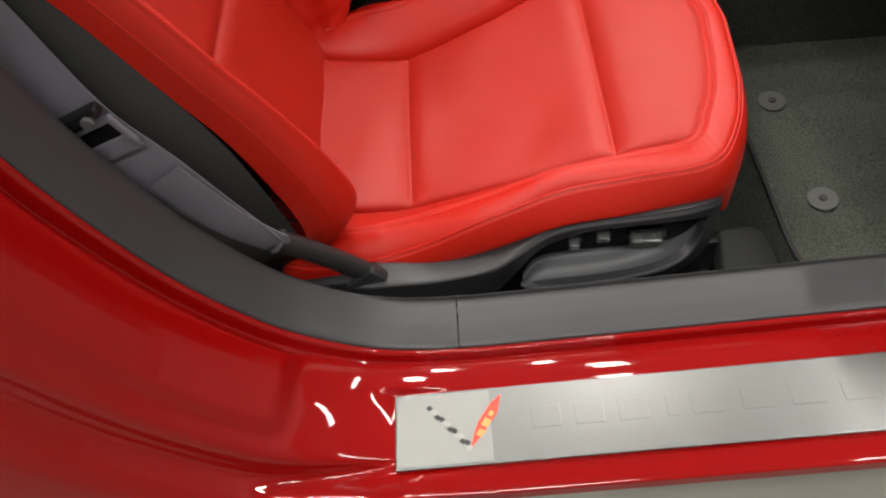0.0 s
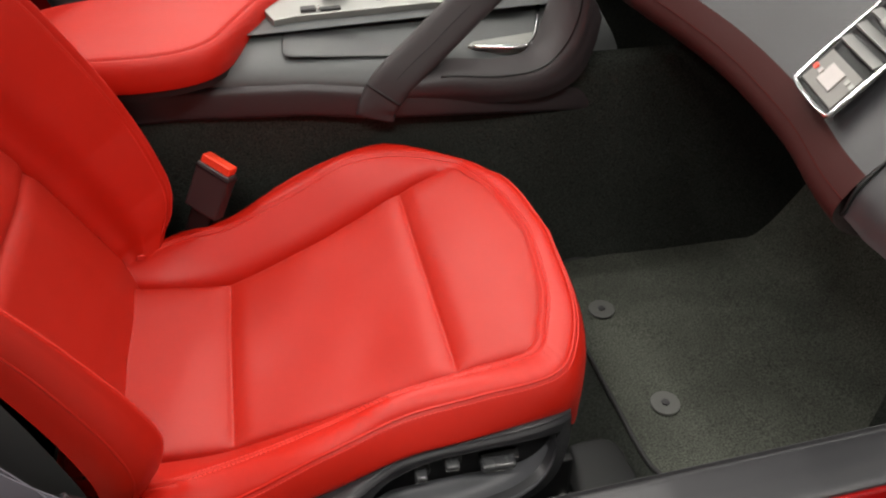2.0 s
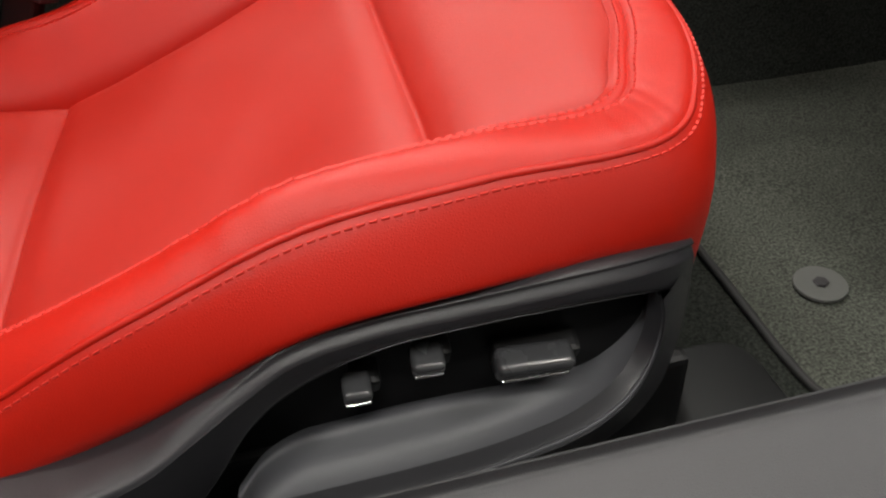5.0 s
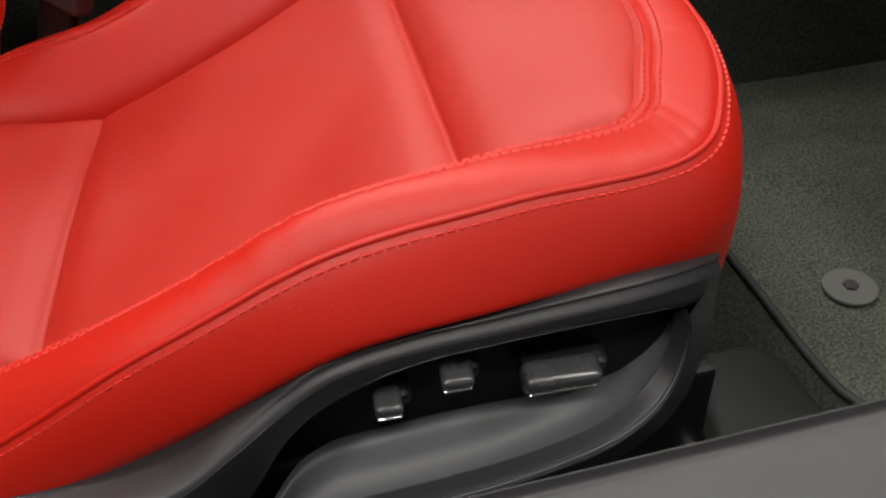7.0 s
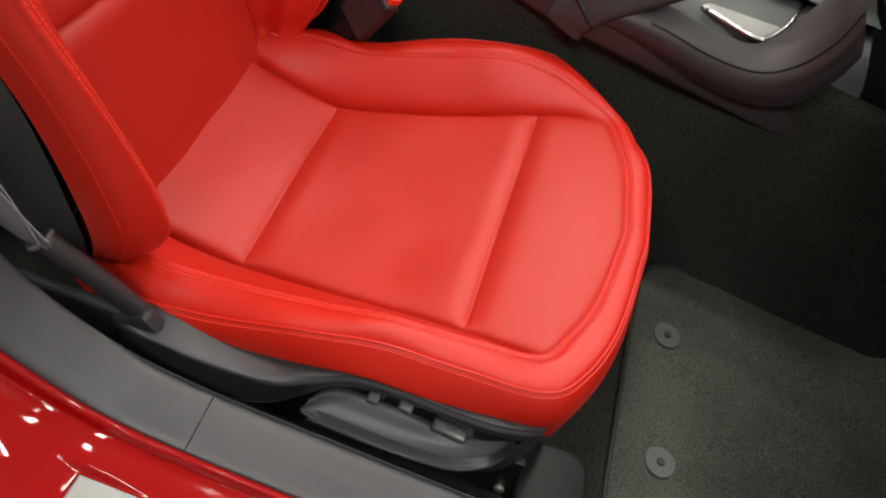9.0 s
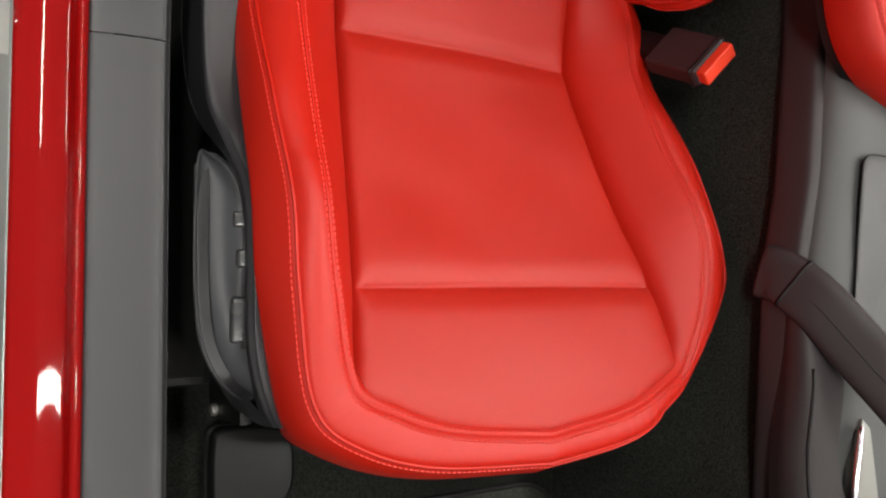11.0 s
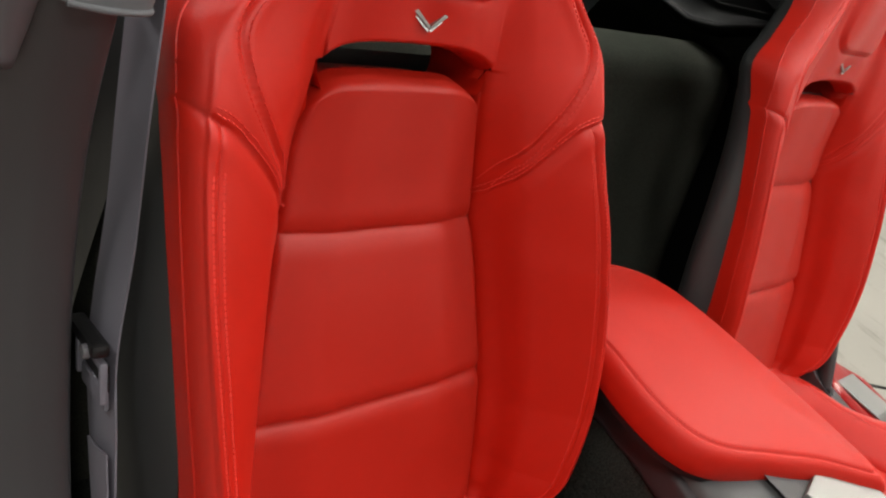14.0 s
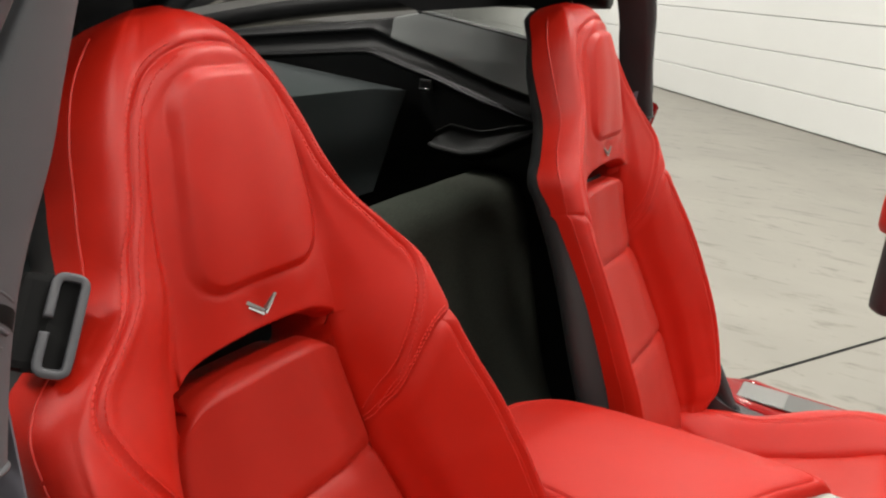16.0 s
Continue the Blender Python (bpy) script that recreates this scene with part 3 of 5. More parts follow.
def back_place(y, s, n):
    y, s, n = np.broadcast_arrays(y, s, n)
    far = np.interp(s, *np.array(FAR_SIDE).T)  # the bolster beside the console is shaped differently
    neck = SHAPE["neck"] * dent(s - 0.683, 0.036)
    lean = np.interp(s, LEAN_S, LEAN_Y) + far * np.clip((y - 0.11) / 0.09, 0, 1) + neck * np.clip((-y - 0.08) / 0.06, 0, 1)
    return BACK_P0 + s[..., None] * BACK_S + n[..., None] * BACK_N + np.stack([np.zeros_like(y), y + lean, np.zeros_like(y)], -1)


def box_edge(y, s, half, low, high, r):
    """Signed distance to a rounded rectangle in the plane of the back."""
    qy = np.abs(y) - half + r  # half may vary with s
    qs = np.abs(s - (low + high) / 2) - (high - low) / 2 + r
    return np.hypot(np.maximum(qy, 0), np.maximum(qs, 0)) + np.minimum(np.maximum(qy, qs), 0) - r


def line_distance(y, s, line):
    """Signed distance of the points (y, s) from a line in the plane of the back, and the place along it."""
    p = even(smooth_line(line, 300), 150)
    t = np.gradient(p, axis=0)
    t /= np.linalg.norm(t, axis=1)[:, None]
    out, where = np.full(y.shape, 9.0), np.zeros(y.shape, int)
    near = (s > p[:, 1].min() - 0.04) & (s < p[:, 1].max() + 0.04)
    pts = np.stack([y[near], s[near]], 1)
    best, idx = np.full(len(pts), 9.0), np.zeros(len(pts), int)
    for i in range(0, 150):
        d = pts - p[i]
        r = np.hypot(d[:, 0], d[:, 1])
        m = r < best
        best[m], idx[m] = r[m], i
    d = pts - p[idx]
    cross = t[idx, 0] * d[:, 1] - t[idx, 1] * d[:, 0]
    on = np.abs((d * t[idx]).sum(1)) < 0.004
    out[near] = np.where(on, cross, np.where(best < 0.004, best, 9.0))
    return out


def backrest(seat):
    rows = np.array(BACK_ROWS)
    worn = SHAPE["flat"] * np.clip(rows[:, 0] / 0.1, 0, 1) * np.clip((0.70 - rows[:, 0]) / 0.12, 0, 1)
    rows[:, [4, 6, 8]] -= worn[:, None] * (1.0, 0.9, 0.7)
    fine = smooth_line(rows, 560)
    s, wv, nv, wr, nr, wo, no, wb, nb, nc = fine.T
    sub = 30
    ctrl_y = np.stack([-wb, -wo, -(wr + wo) / 2 * 1.01, -wr, -(wv * 0.62 + wr * 0.38), -wv, -wv * 0.5, 0 * wv], 0)
    ctrl_n = np.stack([nb, no, (nr * 0.62 + no * 0.38) + 0.006, nr, nv * 0.50 + nr * 0.50 - 0.001, nv - 0.002, nc * 0.75 + nv * 0.25 + 0.002, nc], 0)
    ctrl_y = np.concatenate([ctrl_y, -ctrl_y[-2::-1]])
    ctrl_n = np.concatenate([ctrl_n, ctrl_n[-2::-1]])
    k = len(ctrl_y)
    cols = (k - 1) * sub + 1
    y = gathered(ctrl_y, sub, 0.72).T
    n = gathered(ctrl_n, sub, 0.72).T
    ss = np.repeat(s[:, None], cols, 1)
    c_out, c_val = sub, 5 * sub
    a = np.abs(y)
    # slow unevenness
    lump = np.array([noise.noise(Vector((p * 14, q * 14, 2.5))) for p, q in zip(y.ravel(), ss.ravel())]).reshape(y.shape)
    n += 0.0013 * lump + SHAPE["full"] * dent(ss - 0.13, 0.15) * np.clip((-y - 0.165) / 0.04, 0, 1)
    # cross seams, insert border, ridge and outer seams
    inside = a < wv[:, None] - 0.001
    below = ss < SLOT[0]
    for at in (0.230, 0.431):
        d = ss - at
        n -= np.where(inside & below, 0.0052 * fold(d, 0.0028) + 0.0042 * dent(d, 0.013) - 0.0012 * dent(d, 0.04), 0)
    n -= np.where(ss < 0.60, 0.014, 0.0) * fold(a - wv[:, None], 0.0036)
    yoke = line_distance(a, ss, SEAM_YOKE)
    head = line_distance(a, ss, SEAM_HEAD)
    under = np.interp(a, [p[0] for p in SEAM_YOKE], [p[1] for p in SEAM_YOKE])
    n -= np.where(ss < under, 0.0026 * fold(a - wr[:, None], 0.0022), 0)
    n -= 0.0018 * fold(a - wo[:, None], 0.002) * (ss < 0.6)
    outer = a > wv[:, None]
    n -= np.where(outer & (yoke < 5), 0.0055 * fold(yoke, 0.0036) - 0.0015 * dent(yoke + 0.012, 0.010), 0)
    n -= np.where((outer | (ss > 0.66)) & (head < 5), 0.0040 * fold(head, 0.0024) - 0.0016 * dent(np.abs(head) - 0.008, 0.006), 0)
    pad = box_edge(y - 0.010, ss, 0.078 - 0.13 * np.clip(ss - 0.72, 0, 1), 0.664, 0.848, 0.034)
    n += 0.0045 * np.clip(-pad / 0.010 + 0.2, 0, 1) - 0.0024 * fold(pad, 0.0035)
    badge = np.hypot(y, ss - 0.643)
    n -= 0.003 * dent(badge, 0.02)
    # lips of the slot roll backwards
    mid = a <= wv[:, None] + 0.0005
    roll = np.clip((ss - (SLOT[0] - 0.016)) / 0.016, 0, 1)
    n -= np.where(mid & (ss <= SLOT[0] + 0.003), 0.04 * roll**2.4, 0)
    roll = np.clip(((SLOT[1] + 0.008) - ss) / 0.008, 0, 1)
    n -= np.where(mid & (ss >= SLOT[1] - 0.003), 0.04 * roll**2.0, 0)
    # the slot is arched above and the insert has round shoulders
    near = np.clip(1 - (ss - SLOT[1]) / 0.07, 0, 1) ** 2
    q = (a / wv[:, None]) ** 2
    ss = np.where(mid & (ss >= SLOT[1] - 0.003), ss - 0.020 * q**2 * near, ss)
    near = np.clip(1 - (SLOT[0] - ss) / 0.09, 0, 1) ** 2
    ss = np.where(mid & (ss <= SLOT[0] + 0.003), ss - 0.030 * q**3 * near, ss)
    p = back_place(y, ss, n)
    i0, i1 = int(np.searchsorted(s, SLOT[0])), int(np.searchsorted(s, SLOT[1]))
    val_l, val_r = c_val, cols - 1 - c_val
    sheet("backrest_insert", p[:i0, val_l : val_r + 1], LEATHER_PERF, seat, "red leather back insert with two cross seams", flip=True)
    sheet("headrest", p[i1:, val_l : val_r + 1], LEATHER, seat, "built-in headrest with a raised pad", flip=True)
    for lo, hi in ((c_out, val_l), (val_r, cols - 1 - c_out)):
        sheet("backrest_bolster", p[:, lo : hi + 1], LEATHER, seat, "thick red leather side bolster", flip=True)
    for lo, hi in ((0, c_out), (cols - 1 - c_out, cols - 1)):
        sheet("backrest_side", p[:, lo : hi + 1], LEATHER, seat, flip=True)
    # walls of the slot
    loop = round_outline([(-0.086, 0.571), (-0.06, 0.577), (0.06, 0.577), (0.086, 0.571), (0.0955, 0.588), (0.090, 0.608), (0.06, 0.617), (-0.06, 0.617), (-0.090, 0.608), (-0.0955, 0.588)], 72)
    depth = np.linspace(-0.030, -0.095, 8)
    ends = np.clip((np.abs(loop[:, 0]) - 0.074) / 0.018, 0, 1)
    walls = np.stack([back_place(loop[:, 0], loop[:, 1], d + (0.022 * ends if k == 0 else 0.0 * ends)) for k, d in enumerate(depth)])
    sheet("slot_lining", walls, LEATHER, seat, wrap=True)
    # back shell
    u = np.linspace(-1, 1, 25)
    shell_y = (wb[:, None] - 0.002 + 0.06 * dent(s - 0.28, 0.24)[:, None] * (1 - np.abs(u[None]) ** 6)) * np.sign(u) * np.abs(u) ** 0.22
    deep = SHAPE["back"] * (nb + 0.12) * np.clip(wb / 0.12, 0.1, 1)
    shell_n = nb[:, None] - np.maximum(deep, 0.02)[:, None] * (1 - np.abs(u[None]) ** 2.5)
    q = back_place(shell_y, np.repeat(s[:, None], 25, 1), shell_n)
    for rowset, name in ((s <= 0.590, "back_shell"), (s >= 0.612, "back_shell")):
        sheet(name, q[rowset][::3], SHELL, seat, "charcoal hard back shell")
    for cut in (slice(0, 5), slice(20, 25)):
        sheet("back_shell", q[(s > 0.578) & (s < 0.626)][:, cut], SHELL, seat)
    # threads
    nn = normals_of(p)
    nn *= np.sign((nn * BACK_N).sum(-1).mean())

    def on_cover(side, pts):
        line, norm = [], []
        for yy, sv in pts:
            r = min(int(np.searchsorted(s, sv)), len(s) - 1)
            c = int(np.argmin(np.abs(y[r] - side * yy)))
            c2 = min(max(c + (1 if y[r, c] < side * yy else -1), 0), cols - 1)
            f = 0.0 if c2 == c or y[r, c2] == y[r, c] else (side * yy - y[r, c]) / (y[r, c2] - y[r, c])
            line.append(p[r, c] * (1 - f) + p[r, c2] * f)
            norm.append(nn[r, c])
        line = np.array(line)
        line[1:-1] = (line[:-2] + 2 * line[1:-1] + line[2:]) / 4
        return line, np.array(norm)

    out = []
    seam = even(smooth_line(SEAM_HEAD, 300), 200)
    t = np.gradient(seam, axis=0)
    t /= np.linalg.norm(t, axis=1)[:, None]
    perp = np.stack([-t[:, 1], t[:, 0]], 1)
    sv = np.arange(0.04, 0.535, 0.003)
    for side in (-1, 1):
        for shift in (-0.0055, 0.0055):
            out.append(on_cover(side, (seam + perp * shift)[6:188]))
            out.append(on_cover(side, np.stack([np.interp(sv, s, wr) + shift * 0.95, sv], 1)))
    yoke_line = even(smooth_line(SEAM_YOKE, 120), 80)
    t = np.gradient(yoke_line, axis=0)
    t /= np.linalg.norm(t, axis=1)[:, None]
    perp = np.stack([-t[:, 1], t[:, 0]], 1)
    for side in (-1, 1):
        for shift in (0.0045, 0.0085):
            out.append(on_cover(side, (yoke_line + perp * shift)[8:70]))
    stitches("back_stitching", out, THREAD, seat)
    top = int(np.searchsorted(s, 0.885))
    for col in (c_out, cols - 1 - c_out):
        tube("piping", p[6:top, col] - BACK_N * 0.0008, 0.0014, LEATHER, seat, seg=6)
    # small chrome badge under the pad
    for side in (-1, 1):
        for k2 in range(2):
            b0 = np.array([side * 0.001, 0.632]) + np.array([0, 0.0035 * k2])
            b1 = np.array([side * 0.020, 0.648 + 0.0022 * k2])
            w0, w1 = 0.0012, 0.0019
            d = (b1 - b0) / np.linalg.norm(b1 - b0)
            m = np.array([-d[1], d[0]])
            ring = [b0 + m * w0, b1 + m * w1, b1 + d * 0.003, b1 - m * w1, b0 - m * w0]
            lo_v = [back_place(c[0] + 0.004, c[1], 0.004 + 0.003 * k2) for c in ring]
            hi_v = [back_place(c[0] + 0.004, c[1], 0.0095 + 0.002 * k2) for c in ring]
            faces = [[0, 1, 2, 3, 4], [9, 8, 7, 6, 5]] + [[i, 5 + i, 5 + (i + 1) % 5, (i + 1) % 5] for i in range(5)]
            raw("badge_wing", lo_v + hi_v, faces, SATIN if k2 else STEEL, seat, "small chrome badge", smooth=False)


def side_panel(seat):
    """The moulded panel with the power switches on the sill side of the cushion: a broad shelf at the rear that
    narrows to a thin frame over the switch recess and turns down round its front end."""
    # x, z of the upper edge, y and z of the outer crease, y and z of the lower edge
    rows = np.array([
        (0.066, 0.330, -0.238, 0.322, -0.240, 0.290),
        (0.074, 0.335, -0.250, 0.328, -0.250, 0.276),
        (0.095, 0.338, -0.258, 0.332, -0.257, 0.268),
        (0.130, 0.339, -0.260, 0.334, -0.260, 0.268),
        (0.170, 0.339, -0.261, 0.334, -0.261, 0.270),
        (0.215, 0.342, -0.260, 0.337, -0.259, 0.280),
        (0.250, 0.350, -0.257, 0.343, -0.254, 0.296),
        (0.276, 0.362, -0.250, 0.354, -0.246, 0.318),
        (0.300, 0.373, -0.243, 0.366, -0.240, 0.345),
        (0.325, 0.384, -0.238, 0.376, -0.237, 0.360),
        (0.360, 0.387, -0.236, 0.380, -0.236, 0.3705),
        (0.400, 0.388, -0.236, 0.381, -0.236, 0.3725),
        (0.440, 0.389, -0.236, 0.382, -0.236, 0.3720),
        (0.470, 0.389, -0.236, 0.382, -0.236, 0.3690),
        (0.492, 0.389, -0.235, 0.382, -0.235, 0.3640),
        (0.504, 0.388, -0.232, 0.380, -0.232, 0.3600),
    ])
    f = smooth_line(rows, 110)
    x = f[:, 0]
    def bend(q):
        """The front end curves in under the seat."""
        d = np.maximum(0, q[..., 0] - 0.43)
        return q + np.stack([0.25 * d, 4.8 * d * d, -4.0 * d * d], -1)

    at = lambda y, z: np.stack([x, np.broadcast_to(y, x.shape), z], 1)
    lines = [at(-0.206, f[:, 1] - 0.004), at(-0.219, f[:, 1] - 0.001), at(f[:, 2] * 0.55 - 0.226 * 0.45, f[:, 1] - 0.001), at(f[:, 2] + 0.0035, f[:, 3] + 0.0035), at(f[:, 2], f[:, 3]), at(f[:, 2] - 0.0003, f[:, 3] - 0.003), at(f[:, 4], f[:, 5] + 0.003), at(f[:, 4] + 0.0015, f[:, 5]), at(f[:, 4] + 0.004, f[:, 5] - 0.0005), at(-0.205, f[:, 5] + 0.001)]
    sheet("upper_band", bend(smooth_line(np.array(lines), 73)), SEAT_PLASTIC, seat, "grey moulded seat side shelf")
    # the surround goes on down the front and under the ledge
    inner = np.array([(0.484, -0.238, 0.364), (0.4855, -0.240, 0.350), (0.482, -0.243, 0.330), (0.471, -0.247, 0.311), (0.450, -0.251, 0.299), (0.420, -0.253, 0.292), (0.380, -0.253, 0.287), (0.330, -0.252, 0.284), (0.290, -0.251, 0.282)])
    rim = np.array([(0.504, -0.231, 0.381), (0.5065, -0.231, 0.350), (0.504, -0.232, 0.318), (0.494, -0.234, 0.286), (0.470, -0.236, 0.264), (0.430, -0.238, 0.254), (0.385, -0.240, 0.250), (0.330, -0.242, 0.250), (0.285, -0.244, 0.252)])
    lines = [inner + (-0.003, 0.012, 0.002), inner + (0, 0.001, 0), inner * 0.9 + rim * 0.1 + (0, -0.0012, 0), inner * 0.15 + rim * 0.85, rim + (0, 0.003, 0), rim + (0.001, 0.030, -0.001)]
    sheet("band_end", bend(smooth_line(np.array([smooth_line(l, 70) for l in lines]), 41)), SEAT_PLASTIC, seat, flip=True)
    back = round_outline([(0.262, 0.29), (0.30, 0.355), (0.36, 0.378), (0.43, 0.378), (0.49, 0.370), (0.498, 0.33), (0.49, 0.28), (0.46, 0.262), (0.36, 0.258), (0.28, 0.265)], 50)
    part("switch_well", plate([tuple(v) for v in back], "y", -0.206, 0.03, 0), TRIM_BLACK, seat, "black recess behind the switches")
    # the scooped ledge: its inner edge in the recess, its outer edge on the surround, its rear corner rounded up
    inn = np.array([(0.283, -0.247, 0.304), (0.296, -0.228, 0.301), (0.316, -0.216, 0.297), (0.341, -0.214, 0.297), (0.371, -0.214, 0.298), (0.402, -0.214, 0.297), (0.434, -0.214, 0.295), (0.458, -0.214, 0.299), (0.472, -0.214, 0.311), (0.482, -0.216, 0.330), (0.487, -0.222, 0.350), (0.487, -0.230, 0.364)])
    out = np.array([(0.2825, -0.2475, 0.303), (0.280, -0.2505, 0.294), (0.292, -0.2515, 0.288), (0.330, -0.2525, 0.285), (0.366, -0.2535, 0.287), (0.400, -0.2535, 0.290), (0.432, -0.2525, 0.2955), (0.456, -0.250, 0.302), (0.472, -0.247, 0.313), (0.482, -0.243, 0.331), (0.4855, -0.240, 0.350), (0.484, -0.2375, 0.365)])
    sag = lambda k: inn * (1 - k) + out * k + np.array([0, 0, -0.009]) * (4 * k * (1 - k)) * np.clip((0.47 - inn[:, :1]) / 0.05, 0.15, 1)
    lines = [inn + (0, 0.010, -0.004), inn, sag(0.3), sag(0.6), sag(0.85), out + (0, 0.001, 0.001), out + (0, 0.0005, -0.002), out + (0.001, 0.006, -0.008)]
    sheet("lower_ledge", bend(smooth_line(np.array([smooth_line(l, 80) for l in lines]), 50)), RUBBER, seat, "grey scooped ledge under the switches")
    tilt = Euler((0.30, 0.10, 0)).to_matrix()
    for (cx, cz), w, h in (((0.3465, 0.3410), 0.014, 0.010), ((0.3805, 0.3500), 0.016, 0.010), ((0.4320, 0.3330), 0.040, 0.013)):
        c = Vector((cx, -0.2275, cz))
        bm = block((w, 0.015, h), (0, 0, 0), min(w, h) * 0.36, None, 4)
        for v in bm.verts:  # narrower towards the recess and lower at the rear end
            v.co.x *= 1 + 4.0 * min(0.0, -v.co.y)
            v.co.z *= 1.0 - 0.25 * (v.co.x / w + 0.5)
        bmesh.ops.transform(bm, matrix=Matrix.Translation(c) @ tilt.to_4x4(), verts=bm.verts)
        knob = part("switch", bm, SWITCH, seat, "small grey power seat switch", smooth=True)
        part("edge_strip", block((w * 0.86, 0.0024, 0.0022), tuple(c + tilt @ Vector((0, -0.0066, -h * 0.36))), 0.0008, tilt), STEEL, knob, "thin chrome edge")
        part("switch_base", block((w * 1.1, 0.014, h * 1.25), tuple(c + Vector((0.004, 0.012, -0.007))), 0.003, tilt, 2), TRIM_BLACK, knob)
    part("rear_shield", block((0.13, 0.014, 0.105), (0.025, -0.240, 0.282), 0.006, Euler((0, -0.06, 0)).to_matrix(), 3), SEAT_PLASTIC, seat, "dark side cover below the belt anchor")
    part("lower_shield", block((0.50, 0.012, 0.10), (0.28, -0.205, 0.235), 0.004), TRIM_BLACK, seat)
    part("bolt", disc(0.006, 0.006, (0.522, -0.213, 0.212), Euler((math.pi / 2, 0, 0)).to_matrix(), 14), SATIN, seat, "small bolt beside the rail")


def belt_guide(seat):
    """A flat squared loop on the shoulder, open at the back, with a black arm to the pillar."""
    a, b = back_place(-0.215, 0.661, 0.034), back_place(-0.171, 0.719, 0.030)
    along = (b - a) / np.linalg.norm(b - a)
    face = np.array([0.85, -0.42, 0.3])
    across = np.cross(along, face)
    across /= np.linalg.norm(across)
    c = (a + b) / 2
    half, r = np.linalg.norm(b - a) / 2 - 0.011, 0.0092
    ang = np.linspace(-math.pi / 2, math.pi / 2, 18)
    bent = lambda v: math.copysign(abs(v) ** 0.55, v)  # squared corners
    loop = [c + along * (half + r * bent(math.cos(t))) + across * r * bent(math.sin(t)) for t in ang] + [c - along * (half + r * bent(math.cos(t))) - across * r * bent(math.sin(t)) for t in ang]
    loop = np.array(loop)
    loop = even(np.roll(np.concatenate([loop, loop[:1]]), 0, axis=0), 80)[:-1]
    far = (loop - c) @ np.array([0, -1.0, 0]) - np.abs((loop - c) @ along) * 2
    loop = np.roll(loop, -int(np.argmax(far)), axis=0)[2:-2]
    ring = tube("belt_guide", loop, 0.0031, RUBBER, seat, "grey belt guide loop on the shoulder", seg=16, squash=1.3, up=tuple(face), square=0.55)
    turn = Matrix((Vector(along), Vector(across), Vector(np.cross(along, across)))).transposed()
    out = np.array([-0.010, -0.012, 0.0])
    part("guide_mount", block((2 * half + 0.020, 0.026, 0.004), tuple(c - face * 0.0065 + out * 0.3), 0.0018, turn), PATCH, ring, "black mount behind the loop")
    part("guide_arm", block((0.066, 0.022, 0.018), tuple(c + np.array([-0.020, -0.010, 0.0])), 0.006, turn), PATCH, ring, "black bracket beside the loop")
    part("guide_link", block((0.014, 0.030, 0.018), tuple(c + np.array([-0.036, -0.026, -0.002])), 0.005), PATCH, ring)


seat = thing("bucket_seat", (0.25, SEAT_Y, 0.165), "red leather sports car seat with built-in headrest", "car seat", "front seats")
cushion(seat)
backrest(seat)
SHAPE.update(neck=0.0, flat=0.022, full=0.0, back=0.4)
driver = thing("bucket_seat", (0.25, SEAT_Y, 0.165), "red leather driver seat with built-in headrest beyond the console", "car seat", "front seats")
cushion(driver)
backrest(driver)
driver.location = (0.247, 2 * CY - SEAT_Y + 0.006, 0.168)
SHAPE.update(neck=0.017, flat=0.0, full=0.014, back=1.0)
side_panel(seat)
belt_guide(seat)
part("seat_tag", block((0.011, 0.002, 0.009), (0.030, 0.214, 0.350), 0.0008, Euler((0.3, 0.4, 0.5)).to_matrix()), THREAD, seat, "small sewn-in tag")

# ---- sill, jamb and pillar ----
# The edge of the door opening in side view, from the front of the sill back and up the pillar.
OPENING = [(1.40, 0.340), (0.90, 0.340), (0.50, 0.340), (0.30, 0.340), (0.20, 0.342), (0.13, 0.354), (0.075, 0.388), (0.02, 0.440), (-0.03, 0.52), (-0.062, 0.60), (-0.088, 0.69), (-0.100, 0.78), (-0.096, 0.86), (-0.078, 0.945)]
path = even(smooth_line(OPENING, 400), 160)
tang = np.gradient(path, axis=0)
tang /= np.linalg.norm(tang, axis=1)[:, None]
outw = np.stack([tang[:, 1], -tang[:, 0]], 1) * -1  # out of the opening: down at the sill, back at the pillar
outw = np.where((outw[:, 1:2] > 0), -outw, outw) if outw[5, 1] > 0 else outw
rise = np.clip((0.16 - path[:, 0]) / 0.12, 0, 1)  # 0 along the sill, 1 up the pillar
rise = rise * rise * (3 - 2 * rise)


JAMB_X = 0.045  # where the raised pad of the jamb ends


def band_rows(rows):
    """Rows of (y, shift out along the sill, shift out up the pillar)."""
    out = []
    for y, a, b in rows:
        d = (a * (1 - rise) + b * rise)[:, None]
        xz = path + outw * d
        out.append(np.stack([xz[:, 0], np.full(len(xz), y), xz[:, 1]], 1))
    return np.array(out)


def far_side(q):
    """The driver's side: mirrored, with its pillar standing farther back."""
    v = mirrored(q)
    k = np.clip((v[..., 2] - 0.42) / 0.40, 0, 1)
    v[..., 0] -= 0.115 * k * k * (3 - 2 * k)
    return v


def far_sill(q):
    """The driver's sill, as far_side, a little nearer to the seat."""
    v = far_side(q)
    low = np.clip((0.60 - v[..., 2]) / 0.22, 0, 1)
    v[..., 0] -= 0.040 * low
    v[..., 1] -= 0.070 * low
    return v


